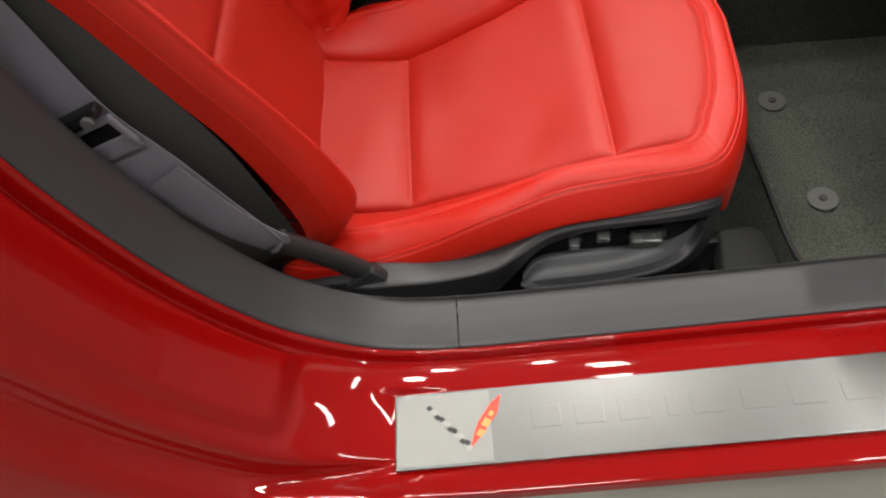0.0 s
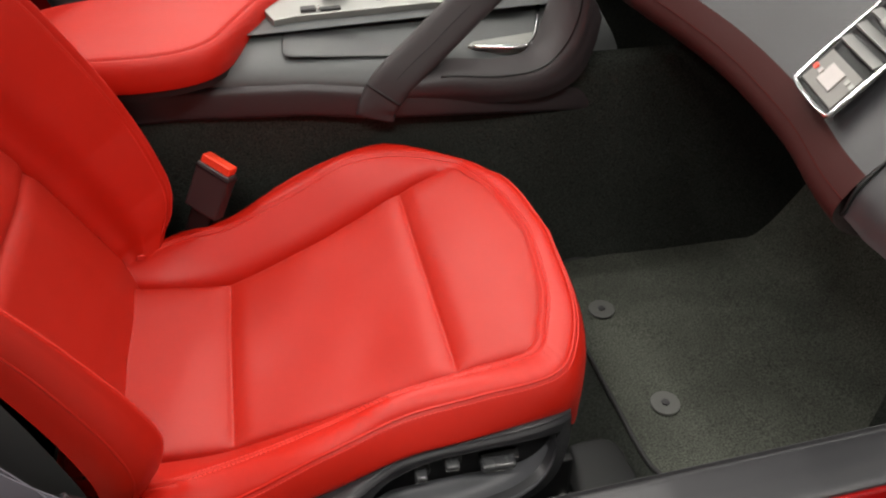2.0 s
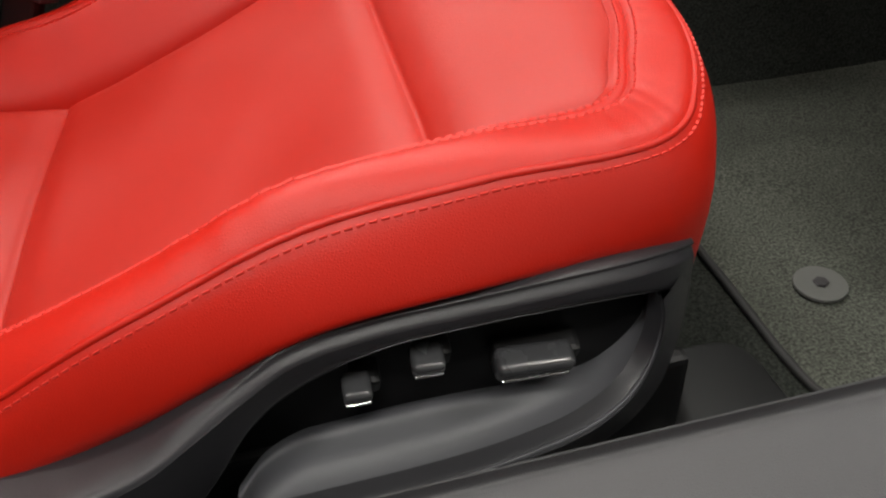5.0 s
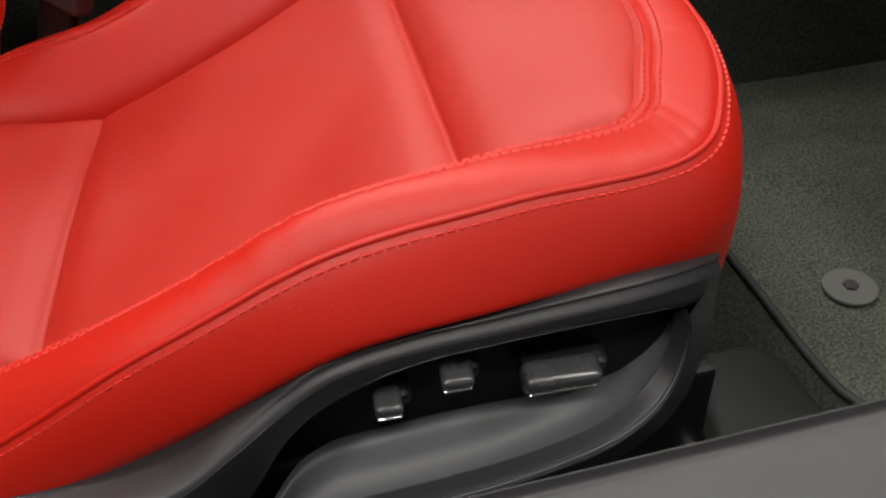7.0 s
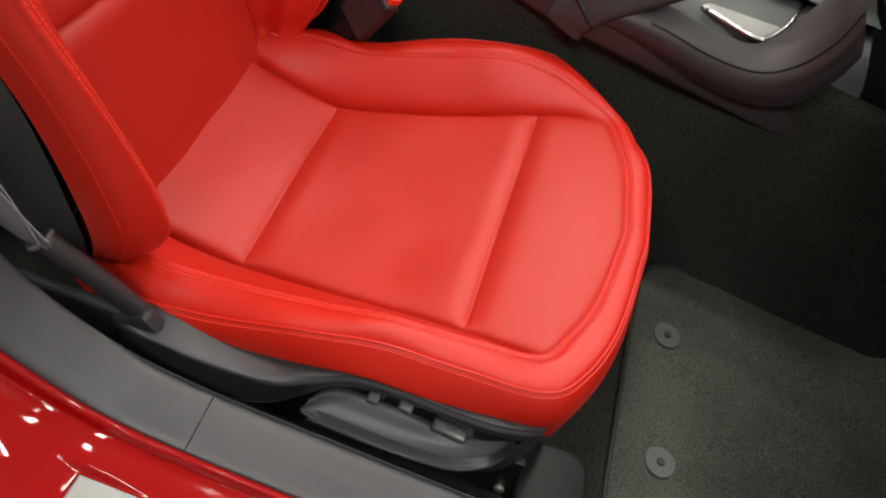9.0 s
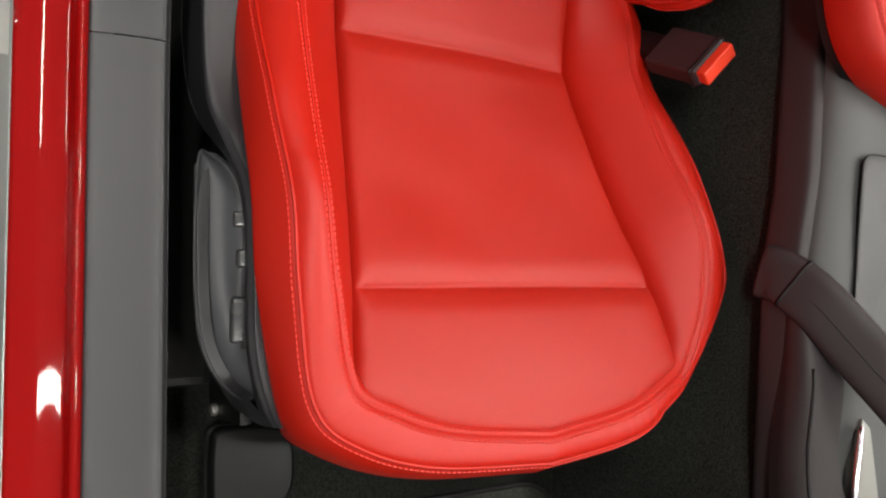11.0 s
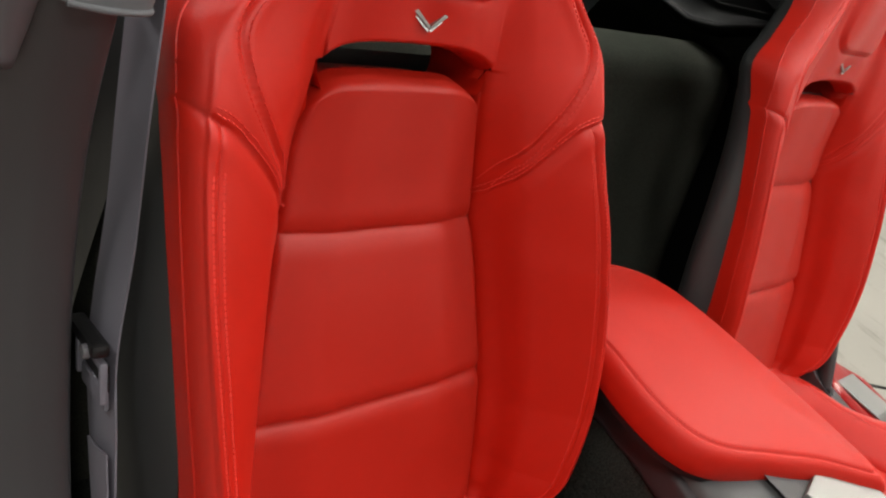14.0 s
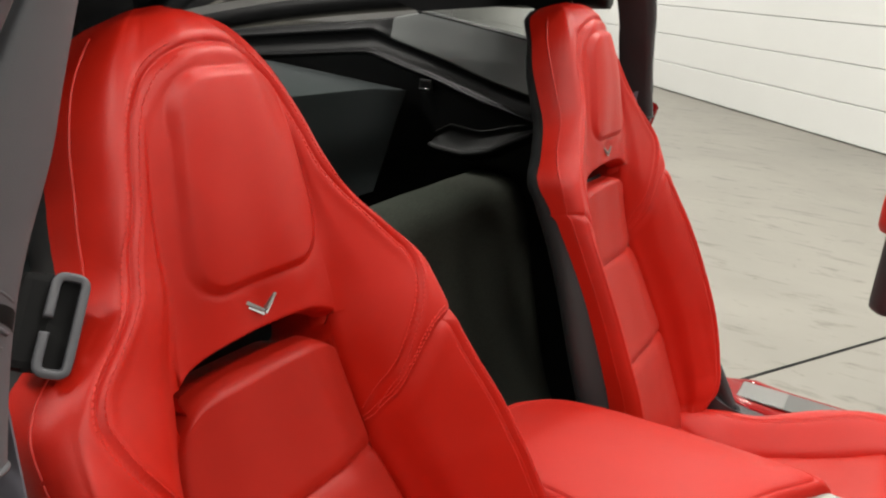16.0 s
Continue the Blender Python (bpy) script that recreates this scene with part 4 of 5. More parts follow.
def car_side(flip):
    place = far_sill if flip else (lambda q: q)
    sx = -1 if flip else 1
    body = thing("car_body_side", (0.4, CY - sx * (CY + 0.42), 0.2), "glossy red painted car sill and rear door jamb", "car body")
    split = int(np.argmin(np.abs(path[:, 0] - 0.196)))
    inner = band_rows([(-0.283, 0.20, 0.05), (-0.289, 0.010, 0.012), (-0.293, 0.0, 0.0), (-0.315, 0.001, 0.003), (-0.330, 0.003, 0.008), (-0.345, 0.006, 0.014), (-0.349, 0.011, 0.02), (-0.349, 0.03, 0.03)])
    front, rear = inner[:, : split + 1], inner[:, split:]
    gap = 0.0012
    front = front.copy()
    front[:, -1, 0] += gap
    sheet("sill_trim", place(smooth_line(front, 40)), TRIM, body, "grey plastic sill trim")
    sheet("pillar_trim", place(smooth_line(rear, 40)), TRIM, body, "grey plastic pillar trim that curves up from the sill")
    red = band_rows([(-0.345, 0.016, 0.022), (-0.352, 0.005, 0.012), (-0.357, 0.006, 0.014), (-0.360, 0.015, 0.024), (-0.364, 0.016, 0.028), (-0.380, 0.012, 0.026), (-0.395, 0.012, 0.028), (-0.415, 0.012, 0.034), (-0.440, 0.012, 0.046), (-0.468, 0.012, 0.062), (-0.474, 0.012, 0.085), (-0.480, 0.012, 0.10), (-0.500, 0.013, 0.108), (-0.515, 0.018, 0.125), (-0.523, 0.030, 0.15), (-0.530, 0.05, 0.175), (-0.545, 0.07, 0.19), (-0.55, 0.11, 0.21), (-0.55, 0.19, 0.26), (-0.53, 0.23, 0.32)])
    red = smooth_line(red, 120)
    ease = lambda v: np.clip(v, 0, 1) ** 2 * (3 - 2 * np.clip(v, 0, 1))
    yy = red[..., 1]
    pad = ease((yy + 0.448) / 0.006 + 0.5) * ease((-0.372 - yy) / 0.006 + 0.5) * ease((JAMB_X - path[:, 0])[None] / 0.006 + 0.5)
    red = red - np.stack([outw[:, 0][None] * pad, 0 * pad, outw[:, 1][None] * pad], -1) * 0.011
    # a flat seat for the tread plate
    flat = 0.3285 + 3 * (np.maximum(0.126 - red[..., 0], 0) + np.maximum(yy + 0.397, 0) + np.maximum(-0.488 - yy, 0))
    red[..., 2] = np.where(red[..., 0] > -0.02, np.minimum(red[..., 2], np.maximum(flat, 0.3285)), red[..., 2])
    # the sill tucks under beyond the tread plate; the rear wing swells out
    tuck = -0.512 + 0.36 * np.maximum(0.305 - red[..., 2], 0)
    red[..., 1] += np.maximum(tuck - yy, 0) * (1 - rise)[None]
    sheet("painted_sill", place(red), PAINT, body, "glossy red painted sill and jamb steps")
    # tread plate
    x0, x1 = 0.128, 1.06
    c = place(np.array([[(x0 + x1) / 2, -0.4425, 0.332]]))[0]
    tread = part("sill_plate", block((x1 - x0, 0.083, 0.005), tuple(c), 0.0015), ALUMINIUM, body, "brushed aluminium tread plate with worn lettering")
    def on_plate(x, y, z=0.3348):
        return tuple(place(np.array([[x, y, z]]))[0])
    part("plate_end", block((0.100, 0.078, 0.0012), on_plate(x0 + 0.052, -0.4425, 0.3347), 0.0004), PLATE_END, tread, "pale matt end of the plate")
    for dx, w in ((0.16, 0.030), (0.205, 0.030), (0.25, 0.030), (0.29, 0.012), (0.325, 0.032), (0.375, 0.030), (0.425, 0.032), (0.475, 0.030), (0.525, 0.030)):
        part("letter_bar", block((w, 0.024, 0.0006), on_plate(x0 + dx, -0.4385, 0.3347), 0.0003), ALUMINIUM, tread, "worn polished letter")
    if flip:  # its badge is worn off
        return body
    base = np.array([x0 + 0.080, -0.466])
    # a slender chequered flag
    for i in range(7):
        for j in range(2):
            q = base + np.array([-0.0022 - 0.0064 * i - 0.0016 * j, 0.0030 + 0.0070 * i + (0.0052 - 0.0003 * i) * (j - 0.5)])
            part("flag_square", block((0.0052, 0.0058, 0.0008), on_plate(*q, 0.3354), 0.0002, Euler((0, 0, 0.72)).to_matrix()), TRIM_DARK if (i + j) % 2 else SATIN, tread)
    # a red pennant with an orange middle
    pennant = [(0.0, 0.0), (0.0100, 0.0105), (0.0290, 0.0350), (0.0345, 0.0560), (0.0240, 0.0480), (0.0085, 0.0270), (0.0030, 0.0130)]
    part("flag_field", plate([tuple(base + np.array(v)) for v in pennant], "z", 0.3350, 0.0008, 0), BUTTON_RED, tread, "red enamel pennant")
    for u, size in ((0.34, 0.0080), (0.56, 0.0095), (0.76, 0.0060)):
        q = base + np.array([0.0295, 0.0480]) * u + (0.0006, -0.0014)
        part("flag_patch", block((size, size * 0.8, 0.0006), on_plate(*q, 0.3360), 0.0002, Euler((0, 0, 0.98)).to_matrix()), ORANGE, tread)
    return body


car_side(False)
car_side(True)


def upper_pillar(flip):
    place = (lambda q: far_side(q)) if flip else (lambda q: q)
    ob = thing("upper_pillar", tuple(place(np.array([[-0.08, -0.31, 0.95]]))[0]), "grey plastic upper door pillar trim with belt slot", "car trim")
    right = [(-0.078, -0.275, 0.945), (-0.084, -0.261, 1.006), (-0.085, -0.246, 1.056), (-0.085, -0.224, 1.109), (-0.085, -0.211, 1.150), (-0.092, -0.185, 1.215)]
    step_e = [(-0.066, -0.322, 0.952), (-0.075, -0.312, 1.01), (-0.079, -0.297, 1.052), (-0.073, -0.279, 1.095), (-0.066, -0.250, 1.164), (-0.06, -0.222, 1.22)]
    right, step_e = np.array(right), np.array(step_e)
    if flip:
        step_e = right * 0.62 + step_e * 0.38
    lines = [right + (-0.060, 0.008, -0.004), right + (-0.012, 0.004, 0), right, right * 0.5 + step_e * 0.5 + (0.004, 0, 0), step_e, step_e + (-0.012, -0.004, 0.0), step_e + (-0.030, -0.004, 0.002)]
    pts = smooth_line(np.array([smooth_line(l, 40) for l in lines]), 32)
    # the driver's side takes a darker trim colour to stand in for its shade
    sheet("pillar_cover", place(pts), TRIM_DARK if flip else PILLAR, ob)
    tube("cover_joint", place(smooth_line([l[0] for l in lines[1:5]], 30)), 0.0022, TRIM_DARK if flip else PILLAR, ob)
    # belt opening: a black notch that runs out at the inner edge, with a lip below and a shallow surround
    out_n = np.array([0.75, -0.35, 0.25])

    def on_pillar(u, v, lift):
        i, k = min(int(u), 30), min(int(v), 38)
        a, b = u - i, v - k
        return (pts[i, k] * (1 - a) + pts[i + 1, k] * a) * (1 - b) + (pts[i, k + 1] * (1 - a) + pts[i + 1, k + 1] * a) * b + out_n * lift

    if not flip:
        notch = []
        for a in np.linspace(0, 1, 14):
            low, high = np.array([16.6, 13.7]) * (1 - a) + np.array([9.6, 9.6]) * a, np.array([16.2, 14.8]) * (1 - a) + np.array([9.4, 11.3]) * a
            end = 1 - 0.35 * max(0.0, 1 - a * 9)
            c = (low + high) / 2
            notch.append([on_pillar(*(c + (low + (high - low) * b - c) * end), 0.0009 - 0.0004 * abs(2 * b - 1)) for b in np.linspace(0, 1, 7)])
        sheet("belt_slot", np.array(notch), PATCH, ob, "black belt opening")
        lip = [on_pillar(16.5 + (11.2 - 16.5) * a, 13.3 + (9.9 - 13.3) * a, 0.0006) for a in np.linspace(0, 1, 16)]
        tube("slot_lip", np.array(lip), 0.0013, PILLAR, ob, "rounded lip under the belt opening", seg=8)
        edge = smooth_line([(11.0, 12.6), (14.2, 14.9), (17.0, 16.4), (17.8, 15.6), (17.4, 13.0), (16.2, 11.2), (14.0, 10.0), (11.9, 8.9)], 40)
        tube("slot_rim", np.array([on_pillar(u, v, -0.0007) for u, v in edge]), 0.0010, PILLAR, ob, "shallow rim round the belt opening", seg=6)
    seal = np.array([(-0.092, -0.345, 0.90), (-0.090, -0.344, 0.97), (-0.084, -0.334, 1.04), (-0.075, -0.312, 1.10), (-0.070, -0.285, 1.16), (-0.066, -0.250, 1.225)])
    if flip:
        seal = step_e + (-0.010, -0.006, 0.0)
    # the far seal is darkened in colour like its pillar
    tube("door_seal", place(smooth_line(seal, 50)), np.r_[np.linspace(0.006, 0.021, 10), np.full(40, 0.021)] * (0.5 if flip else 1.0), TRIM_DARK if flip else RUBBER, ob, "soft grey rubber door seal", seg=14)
    if flip:
        return
    tube("outer_seal", place(smooth_line(seal + (-0.006, -0.042, 0.006), 50)), np.r_[np.linspace(0.006, 0.018, 10), np.full(40, 0.018)], RUBBER, ob, "outer rubber door seal", seg=14)


upper_pillar(False)
upper_pillar(True)

# ---- cabin floor, footwell ----
tub = thing("cabin_floor", (0.6, CY, 0.12), "black carpeted cabin floor and footwell", "carpet", kind="structure")
xs = smooth_line([(-0.45, 0.15), (0.2, 0.15), (0.7, 0.152), (0.98, 0.155), (1.08, 0.175), (1.18, 0.32), (1.26, 0.46), (1.30, 0.60)], 60)
ys = np.linspace(-0.30, 0.34, 26)
fx, fy = np.meshgrid(xs[:, 0], ys, indexing="ij")
fz = np.repeat(xs[:, 1:2], 26, 1)
floor_pts = np.dstack([fx, fy, fz])
sheet("floor_carpet", floor_pts, CARPET, tub)
sheet("floor_carpet", mirrored(floor_pts), CARPET, tub)
kick = np.array([[(x, -0.280, z) for z in np.linspace(0.13, 0.62, 12)] for x in np.linspace(0.85, 1.32, 14)])
sheet("kick_panel", kick, CARPET, tub)
sheet("kick_panel", mirrored(kick), CARPET, tub)
inner_sill = np.array([[(x, -0.286, z) for z in np.linspace(0.13, 0.30, 8)] for x in np.linspace(-0.45, 1.35, 30)])
sheet("sill_side", inner_sill, TRIM_BLACK, tub)
sheet("sill_side", mirrored(inner_sill), TRIM_BLACK, tub)
part("seat_riser", block((0.86, 0.075, 0.05), (0.07, -0.2465, 0.172), 0.01), TRIM_BLACK, tub, "black plastic riser between seat and sill")
part("seat_riser", block((0.86, 0.075, 0.05), (0.07, 2 * CY + 0.2465, 0.172), 0.01), TRIM_BLACK, tub)
tunnel_prof = smooth_line([(0.285, 0.145), (0.300, 0.22), (0.308, 0.34), (0.312, 0.50), (0.33, 0.535)], 24)
# floor mat: rounded corners, bound edge, two fixing discs
floor_mat = thing("floor_mat", (0.85, 0.0, 0.16), "grey-green carpet floor mat with bound edge", "floor mat")
rim = round_outline([(0.676, -0.176), (0.70, -0.195), (0.78, -0.205), (0.95, -0.23), (1.17, -0.235), (1.205, -0.20), (1.21, 0.0), (1.205, 0.20), (1.17, 0.255), (0.95, 0.272), (0.78, 0.274), (0.70, 0.268), (0.668, 0.235), (0.664, 0.17), (0.664, 0.08), (0.666, -0.05), (0.668, -0.14)], 140)
rr = np.linspace(0, 1, 26)
cen = rim.mean(0)
mp = np.array([[(*(cen + (q - cen) * t), 0.160) for q in rim] for t in rr])
for a in range(len(rr)):
    for b in range(len(rim)):
        x, y, _ = mp[a, b]
        mp[a, b, 2] += 0.0016 * noise.noise(Vector((x * 30, y * 30, 0.3))) + float(np.interp(x, xs[:, 0], xs[:, 1])) - 0.1525
        if a > len(rr) - 2:
            mp[a, b, 2] -= 0.003
sheet("mat_carpet", mp, MAT, floor_mat, wrap=True)
tube("mat_binding", np.c_[rim, mp[-1, :, 2] + 0.0005], 0.0036, MAT_EDGE, floor_mat, "dark stitched binding", seg=8, closed=True)
for cx, cy in ((0.733, -0.073), (0.719, 0.133)):
    fix = part("fixing_disc", disc(0.0215, 0.003, (cx, cy, 0.1635)), DISC_GREY, floor_mat, "flat grey plastic fixing disc", smooth=False)
    part("centre_pin", disc(0.0062, 0.004, (cx, cy, 0.1655), seg=6), TRIM_DARK, fix)

rail = thing("rail_cover", (0.62, -0.14, 0.155), "smoked black plastic seat rail cover", "rail cover")
cap_line = round_outline([(0.549, -0.196), (0.548, -0.160), (0.553, -0.128), (0.570, -0.116), (0.595, -0.113), (0.620, -0.116), (0.634, -0.130), (0.638, -0.160), (0.637, -0.196), (0.620, -0.203), (0.565, -0.203)], 60)
cen = cap_line.mean(0)
cap_rows = [(1.06, 0.154), (1.06, 0.158), (1.0, 0.160), (0.985, 0.170), (0.94, 0.1745), (0.86, 0.1755), (0.5, 0.1765), (0.0, 0.177)]
sheet("cover", smooth_line(np.array([np.c_[cen + (cap_line - cen) * k, np.full(60, z)] for k, z in cap_rows]), 43), GLASS_DARK, rail, wrap=True)
tube("cover_edge", np.c_[cen + (cap_line - cen) * 1.05, np.full(60, 0.157)], 0.0022, TRIM_BLACK, rail, seg=6, closed=True)

# ---- centre console ----
console = thing("centre_console", (0.4, CY, 0.5), "dark grey centre console with silver top plate", "console")
top_prof = [(0.304, 0.524), (0.309, 0.537), (0.322, 0.548), (0.348, 0.557), (0.40, 0.566), (0.440, 0.574), (0.50, 0.578)]
xs_c = np.linspace(-0.15, 0.78, 60)
def console_drop(x):
    return -0.10 * max(0.0, x - 0.30) + 0.02 * max(0.0, 0.1 - x)
def console_side(x):
    """The console widens towards the dashboard."""
    return min(0.05, 0.18 * max(0.0, 0.39 - x))
tunnel = np.array([[(x, y + console_side(x) * 0.8 - 0.09 * max(0, x - 0.55), z) for y, z in tunnel_prof] for x in np.linspace(-0.45, 1.32, 70)])
sheet("tunnel_side", tunnel, CARPET, tub, "black carpeted tunnel side")
sheet("tunnel_side", mirrored(tunnel), CARPET, tub)
surf = np.array([[(x, y + console_side(x) * max(0.0, 1 - (y - 0.306) / 0.10), z + (0.0 if i > 1 else console_drop(x) * 0.9)) for i, (y, z) in enumerate(smooth_line(top_prof, 36))] for x in xs_c])
for r, x in enumerate(xs_c):
    w = np.linspace(1, 0, 36) ** 1.5
    surf[r, :, 2] += console_drop(x) * w * 0.85
sheet("console_top", surf, CONSOLE_TOP, console, "grey grained console top")
sheet("console_top", mirrored(surf), CONSOLE_TOP, console)
band = []
for x in np.linspace(-0.15, 0.86, 60):
    d = console_drop(x)
    band.append([(x, y + console_side(x), z + d) for y, z in smooth_line([(0.300, 0.485), (0.294, 0.493), (0.296, 0.522), (0.302, 0.531), (0.314, 0.535)], 20)])
band = np.array(band)
sheet("lower_trim", band, CONSOLE_DARK, console, "dark plastic lower console trim")
sheet("lower_trim", mirrored(band), CONSOLE_DARK, console)

lid_line = round_outline([(0.276, 0.362), (0.300, 0.352), (0.380, 0.343), (0.470, 0.335), (0.486, 0.345), (0.492, 0.390), (0.488, 0.425), (0.470, 0.434), (0.380, 0.438), (0.306, 0.441), (0.284, 0.428), (0.275, 0.395)], 80)
def lid_z(x, y):
    return 0.5605 + 0.14 * max(0, y - 0.345) - 0.055 * max(0.0, x - 0.30)
lid = thing("storage_lid", (0.38, 0.39, 0.565), "flat grey storage lid set into the console", "lid")
cen = lid_line.mean(0)
lp = np.array([[(*(cen + (q - cen) * t), lid_z(*(cen + (q - cen) * t)) + (0.0012 if t < 0.99 else 0.0)) for q in lid_line] for t in (0.0, 0.5, 0.9, 0.975, 1.0)])
sheet("lid_panel", lp, TRIM, lid, wrap=True)
tube("lid_gap", np.array([(x, y, lid_z(x, y) + 0.0003) for x, y in lid_line]), 0.0010, TRIM_BLACK, lid, "dark joint line", seg=6, closed=True)

silver = [(0.268, 0.437), (0.30, 0.446), (0.50, 0.444), (0.62, 0.436), (0.64, 0.47), (0.64, 0.56), (0.30, 0.565), (0.25, 0.50)]
sp = thing("console_plate", (0.42, 0.5, 0.58), "satin silver console plate with controls", "control plate")
part("plate_face", plate(silver, "z", 0.574, 0.012, 0.002), SATIN, sp)
part("button", block((0.024, 0.016, 0.006), (0.322, 0.463, 0.588), 0.002), TRIM_DARK, sp, "black square button")
part("slot_button", block((0.032, 0.013, 0.005), (0.356, 0.458, 0.587), 0.002), TRIM_BLACK, sp)
part("button_edge", block((0.004, 0.016, 0.006), (0.338, 0.461, 0.588), 0.001), STEEL, sp)
knob = part("rotary_knob", disc(0.021, 0.022, (0.368, 0.512, 0.597), bevel=0.004), TRIM_BLACK, sp, "black rotary knob", smooth=False)
part("knob_ring", disc(0.023, 0.006, (0.368, 0.512, 0.590), bevel=0.002), STEEL, knob, "chrome ring")
part("knob_cap", disc(0.013, 0.004, (0.368, 0.512, 0.610), bevel=0.001), STEEL, knob)
part("shift_slot", block((0.14, 0.06, 0.006), (0.50, 0.505, 0.585), 0.003), TRIM_BLACK, sp, "black shifter opening")

tray = thing("console_tray", (0.63, 0.40, 0.54), "silver-edged open tray behind the grab handle", "tray")
wing = [(0.545, 0.345), (0.60, 0.325), (0.628, 0.322), (0.655, 0.360), (0.69, 0.455), (0.69, 0.52), (0.64, 0.52), (0.60, 0.42)]
part("tray_floor", plate(wing, "z", 0.540, 0.012, 0.003), SATIN, tray)
edge_line = smooth_line([(0.552, 0.338, 0.553), (0.618, 0.320, 0.553), (0.640, 0.330, 0.555), (0.662, 0.37, 0.560), (0.694, 0.46, 0.575)], 40)
tube("tray_rim", edge_line, 0.0034, STEEL, tray, "bright tray rim")

shroud = thing("console_wing", (0.62, 0.30, 0.5), "dark plastic console wing that runs up to the dashboard", "console wing")
a_line = smooth_line([(0.395, 0.302, 0.500), (0.50, 0.296, 0.492), (0.58, 0.290, 0.482), (0.65, 0.285, 0.484), (0.70, 0.283, 0.508), (0.722, 0.283, 0.555), (0.73, 0.285, 0.60)], 40)
b_line = smooth_line([(0.405, 0.300, 0.525), (0.50, 0.297, 0.530), (0.58, 0.292, 0.522), (0.64, 0.288, 0.528), (0.675, 0.286, 0.556), (0.695, 0.285, 0.60), (0.70, 0.286, 0.65)], 40)
c_line = smooth_line([(0.41, 0.33, 0.533), (0.50, 0.325, 0.546), (0.58, 0.312, 0.543), (0.63, 0.318, 0.550), (0.66, 0.345, 0.58), (0.69, 0.38, 0.63), (0.70, 0.40, 0.68)], 40)
pts = smooth_line(np.array([a_line, (a_line + b_line) / 2 + (0, -0.006, 0), b_line, c_line]), 26)
sheet("wing_panel", pts, CONSOLE_DARK, shroud)
tube("wing_crease", pts[17, 6:] + (0, -0.0005, 0), 0.0016, TRIM_BLACK, shroud, "dark joint line", seg=6)

grab = thing("grab_handle", (0.45, 0.33, 0.52), "dark padded grab handle rising from console to dashboard", "handle")
hp = smooth_line([(0.392, 0.298, 0.480), (0.400, 0.300, 0.502), (0.428, 0.307, 0.533), (0.478, 0.322, 0.568), (0.548, 0.342, 0.618), (0.64, 0.355, 0.688), (0.74, 0.36, 0.750)], 60)
tube("handle_bar", hp, 0.029, CONSOLE_DARK, grab, seg=28, squash=0.42, up=(0.1, -0.85, 0.5), square=0.5)
tube("handle_joint", hp[13:15], 0.0295, TRIM_BLACK, grab, "dark joint above the handle foot", seg=28, squash=0.43, up=(0.1, -0.85, 0.5), square=0.5)
tube("handle_seam", hp[8:] + (0.004, -0.0100, 0.0062), 0.0011, TRIM_BLACK, grab, seg=5)

# ---- armrest ----
armrest = thing("armrest", (0.1, CY, 0.57), "padded red leather armrest lid with stitched border", "armrest")
arm_half = [(-0.14, 0.40), (-0.12, 0.345), (-0.06, 0.318), (0.01, 0.314), (0.09, 0.306), (0.15, 0.314), (0.19, 0.345), (0.225, 0.415), (0.262, 0.492), (0.300, 0.548), (0.312, 0.574), (0.26, 0.580), (0.10, 0.574), (-0.06, 0.556), (-0.125, 0.512), (-0.146, 0.45)]
outline = round_outline(arm_half, 180)
cen = np.array([0.07, 0.46])
rows_a = []
for t, z in ((1.0, 0.556), (1.012, 0.563), (1.016, 0.573), (1.002, 0.587), (0.965, 0.598), (0.90, 0.6035), (0.80, 0.607), (0.6, 0.611), (0.35, 0.614), (0.0, 0.615)):
    q = cen + (outline - cen) * t
    rows_a.append(np.c_[q, z - 0.03 * np.clip(0.02 - q[:, 0], 0, 0.2) * (1 if t < 1 else 0)])
arm = smooth_line(np.array(rows_a), 72)
step = np.linspace(0, 9, 72)
arm[:, :, 2] -= (0.0032 * dent(step - 4.75, 0.16))[:, None]
sheet("armrest_cover", arm, DIMMED_ARM_LEATHER, armrest, wrap=True)
part("armrest_base", plate([tuple(cen + (q - cen) * 0.985) for q in outline], "z", 0.546, 0.012, 0), TRIM_BLACK, armrest)
row = int(np.argmin(np.abs(step - 5.0)))
up_n = np.tile((0, 0, 1.0), (180, 1))
stitches("armrest_stitching", [(arm[row], up_n)], THREAD, armrest)

# ---- dashboard ----
dash = thing("dashboard", (1.0, CY, 0.7), "dark grey dashboard with wine-red lower leather roll", "dashboard")
lip = smooth_line([(0.72, 0.40, 0.66), (0.752, 0.292, 0.64), (0.785, 0.16, 0.625), (0.795, 0.05, 0.618), (0.785, -0.08, 0.612), (0.765, -0.17, 0.606), (0.760, -0.215, 0.602)], 60)
d_rows = [lip + (0.10, 0, -0.055), lip + (0.03, 0, -0.034), lip + (0.0, 0, -0.008), lip + (0.008, 0.0, 0.022), lip + (0.045, 0.0, 0.062), lip + (0.14, 0.0, 0.14), lip + (0.28, 0, 0.20), lip + (0.5, 0, 0.23)]
d_all = smooth_line(np.array(d_rows), 70)
cut = 34
sheet("lower_roll", d_all[: cut + 1], WINE, dash, "dark wine-red leather roll")
sheet("upper_pad", d_all[cut:], TRIM, dash, "grey grained dashboard pad")
tube("roll_seam", d_all[27] + (-0.0006, 0, 0.0004), 0.0007, SEAM_RED, dash, "thin stitched seam", seg=6)
end_line = smooth_line([(0.765, -0.222, 0.600), (0.78, -0.222, 0.64), (0.86, -0.222, 0.72), (1.0, -0.222, 0.80), (1.26, -0.222, 0.84)], 40)
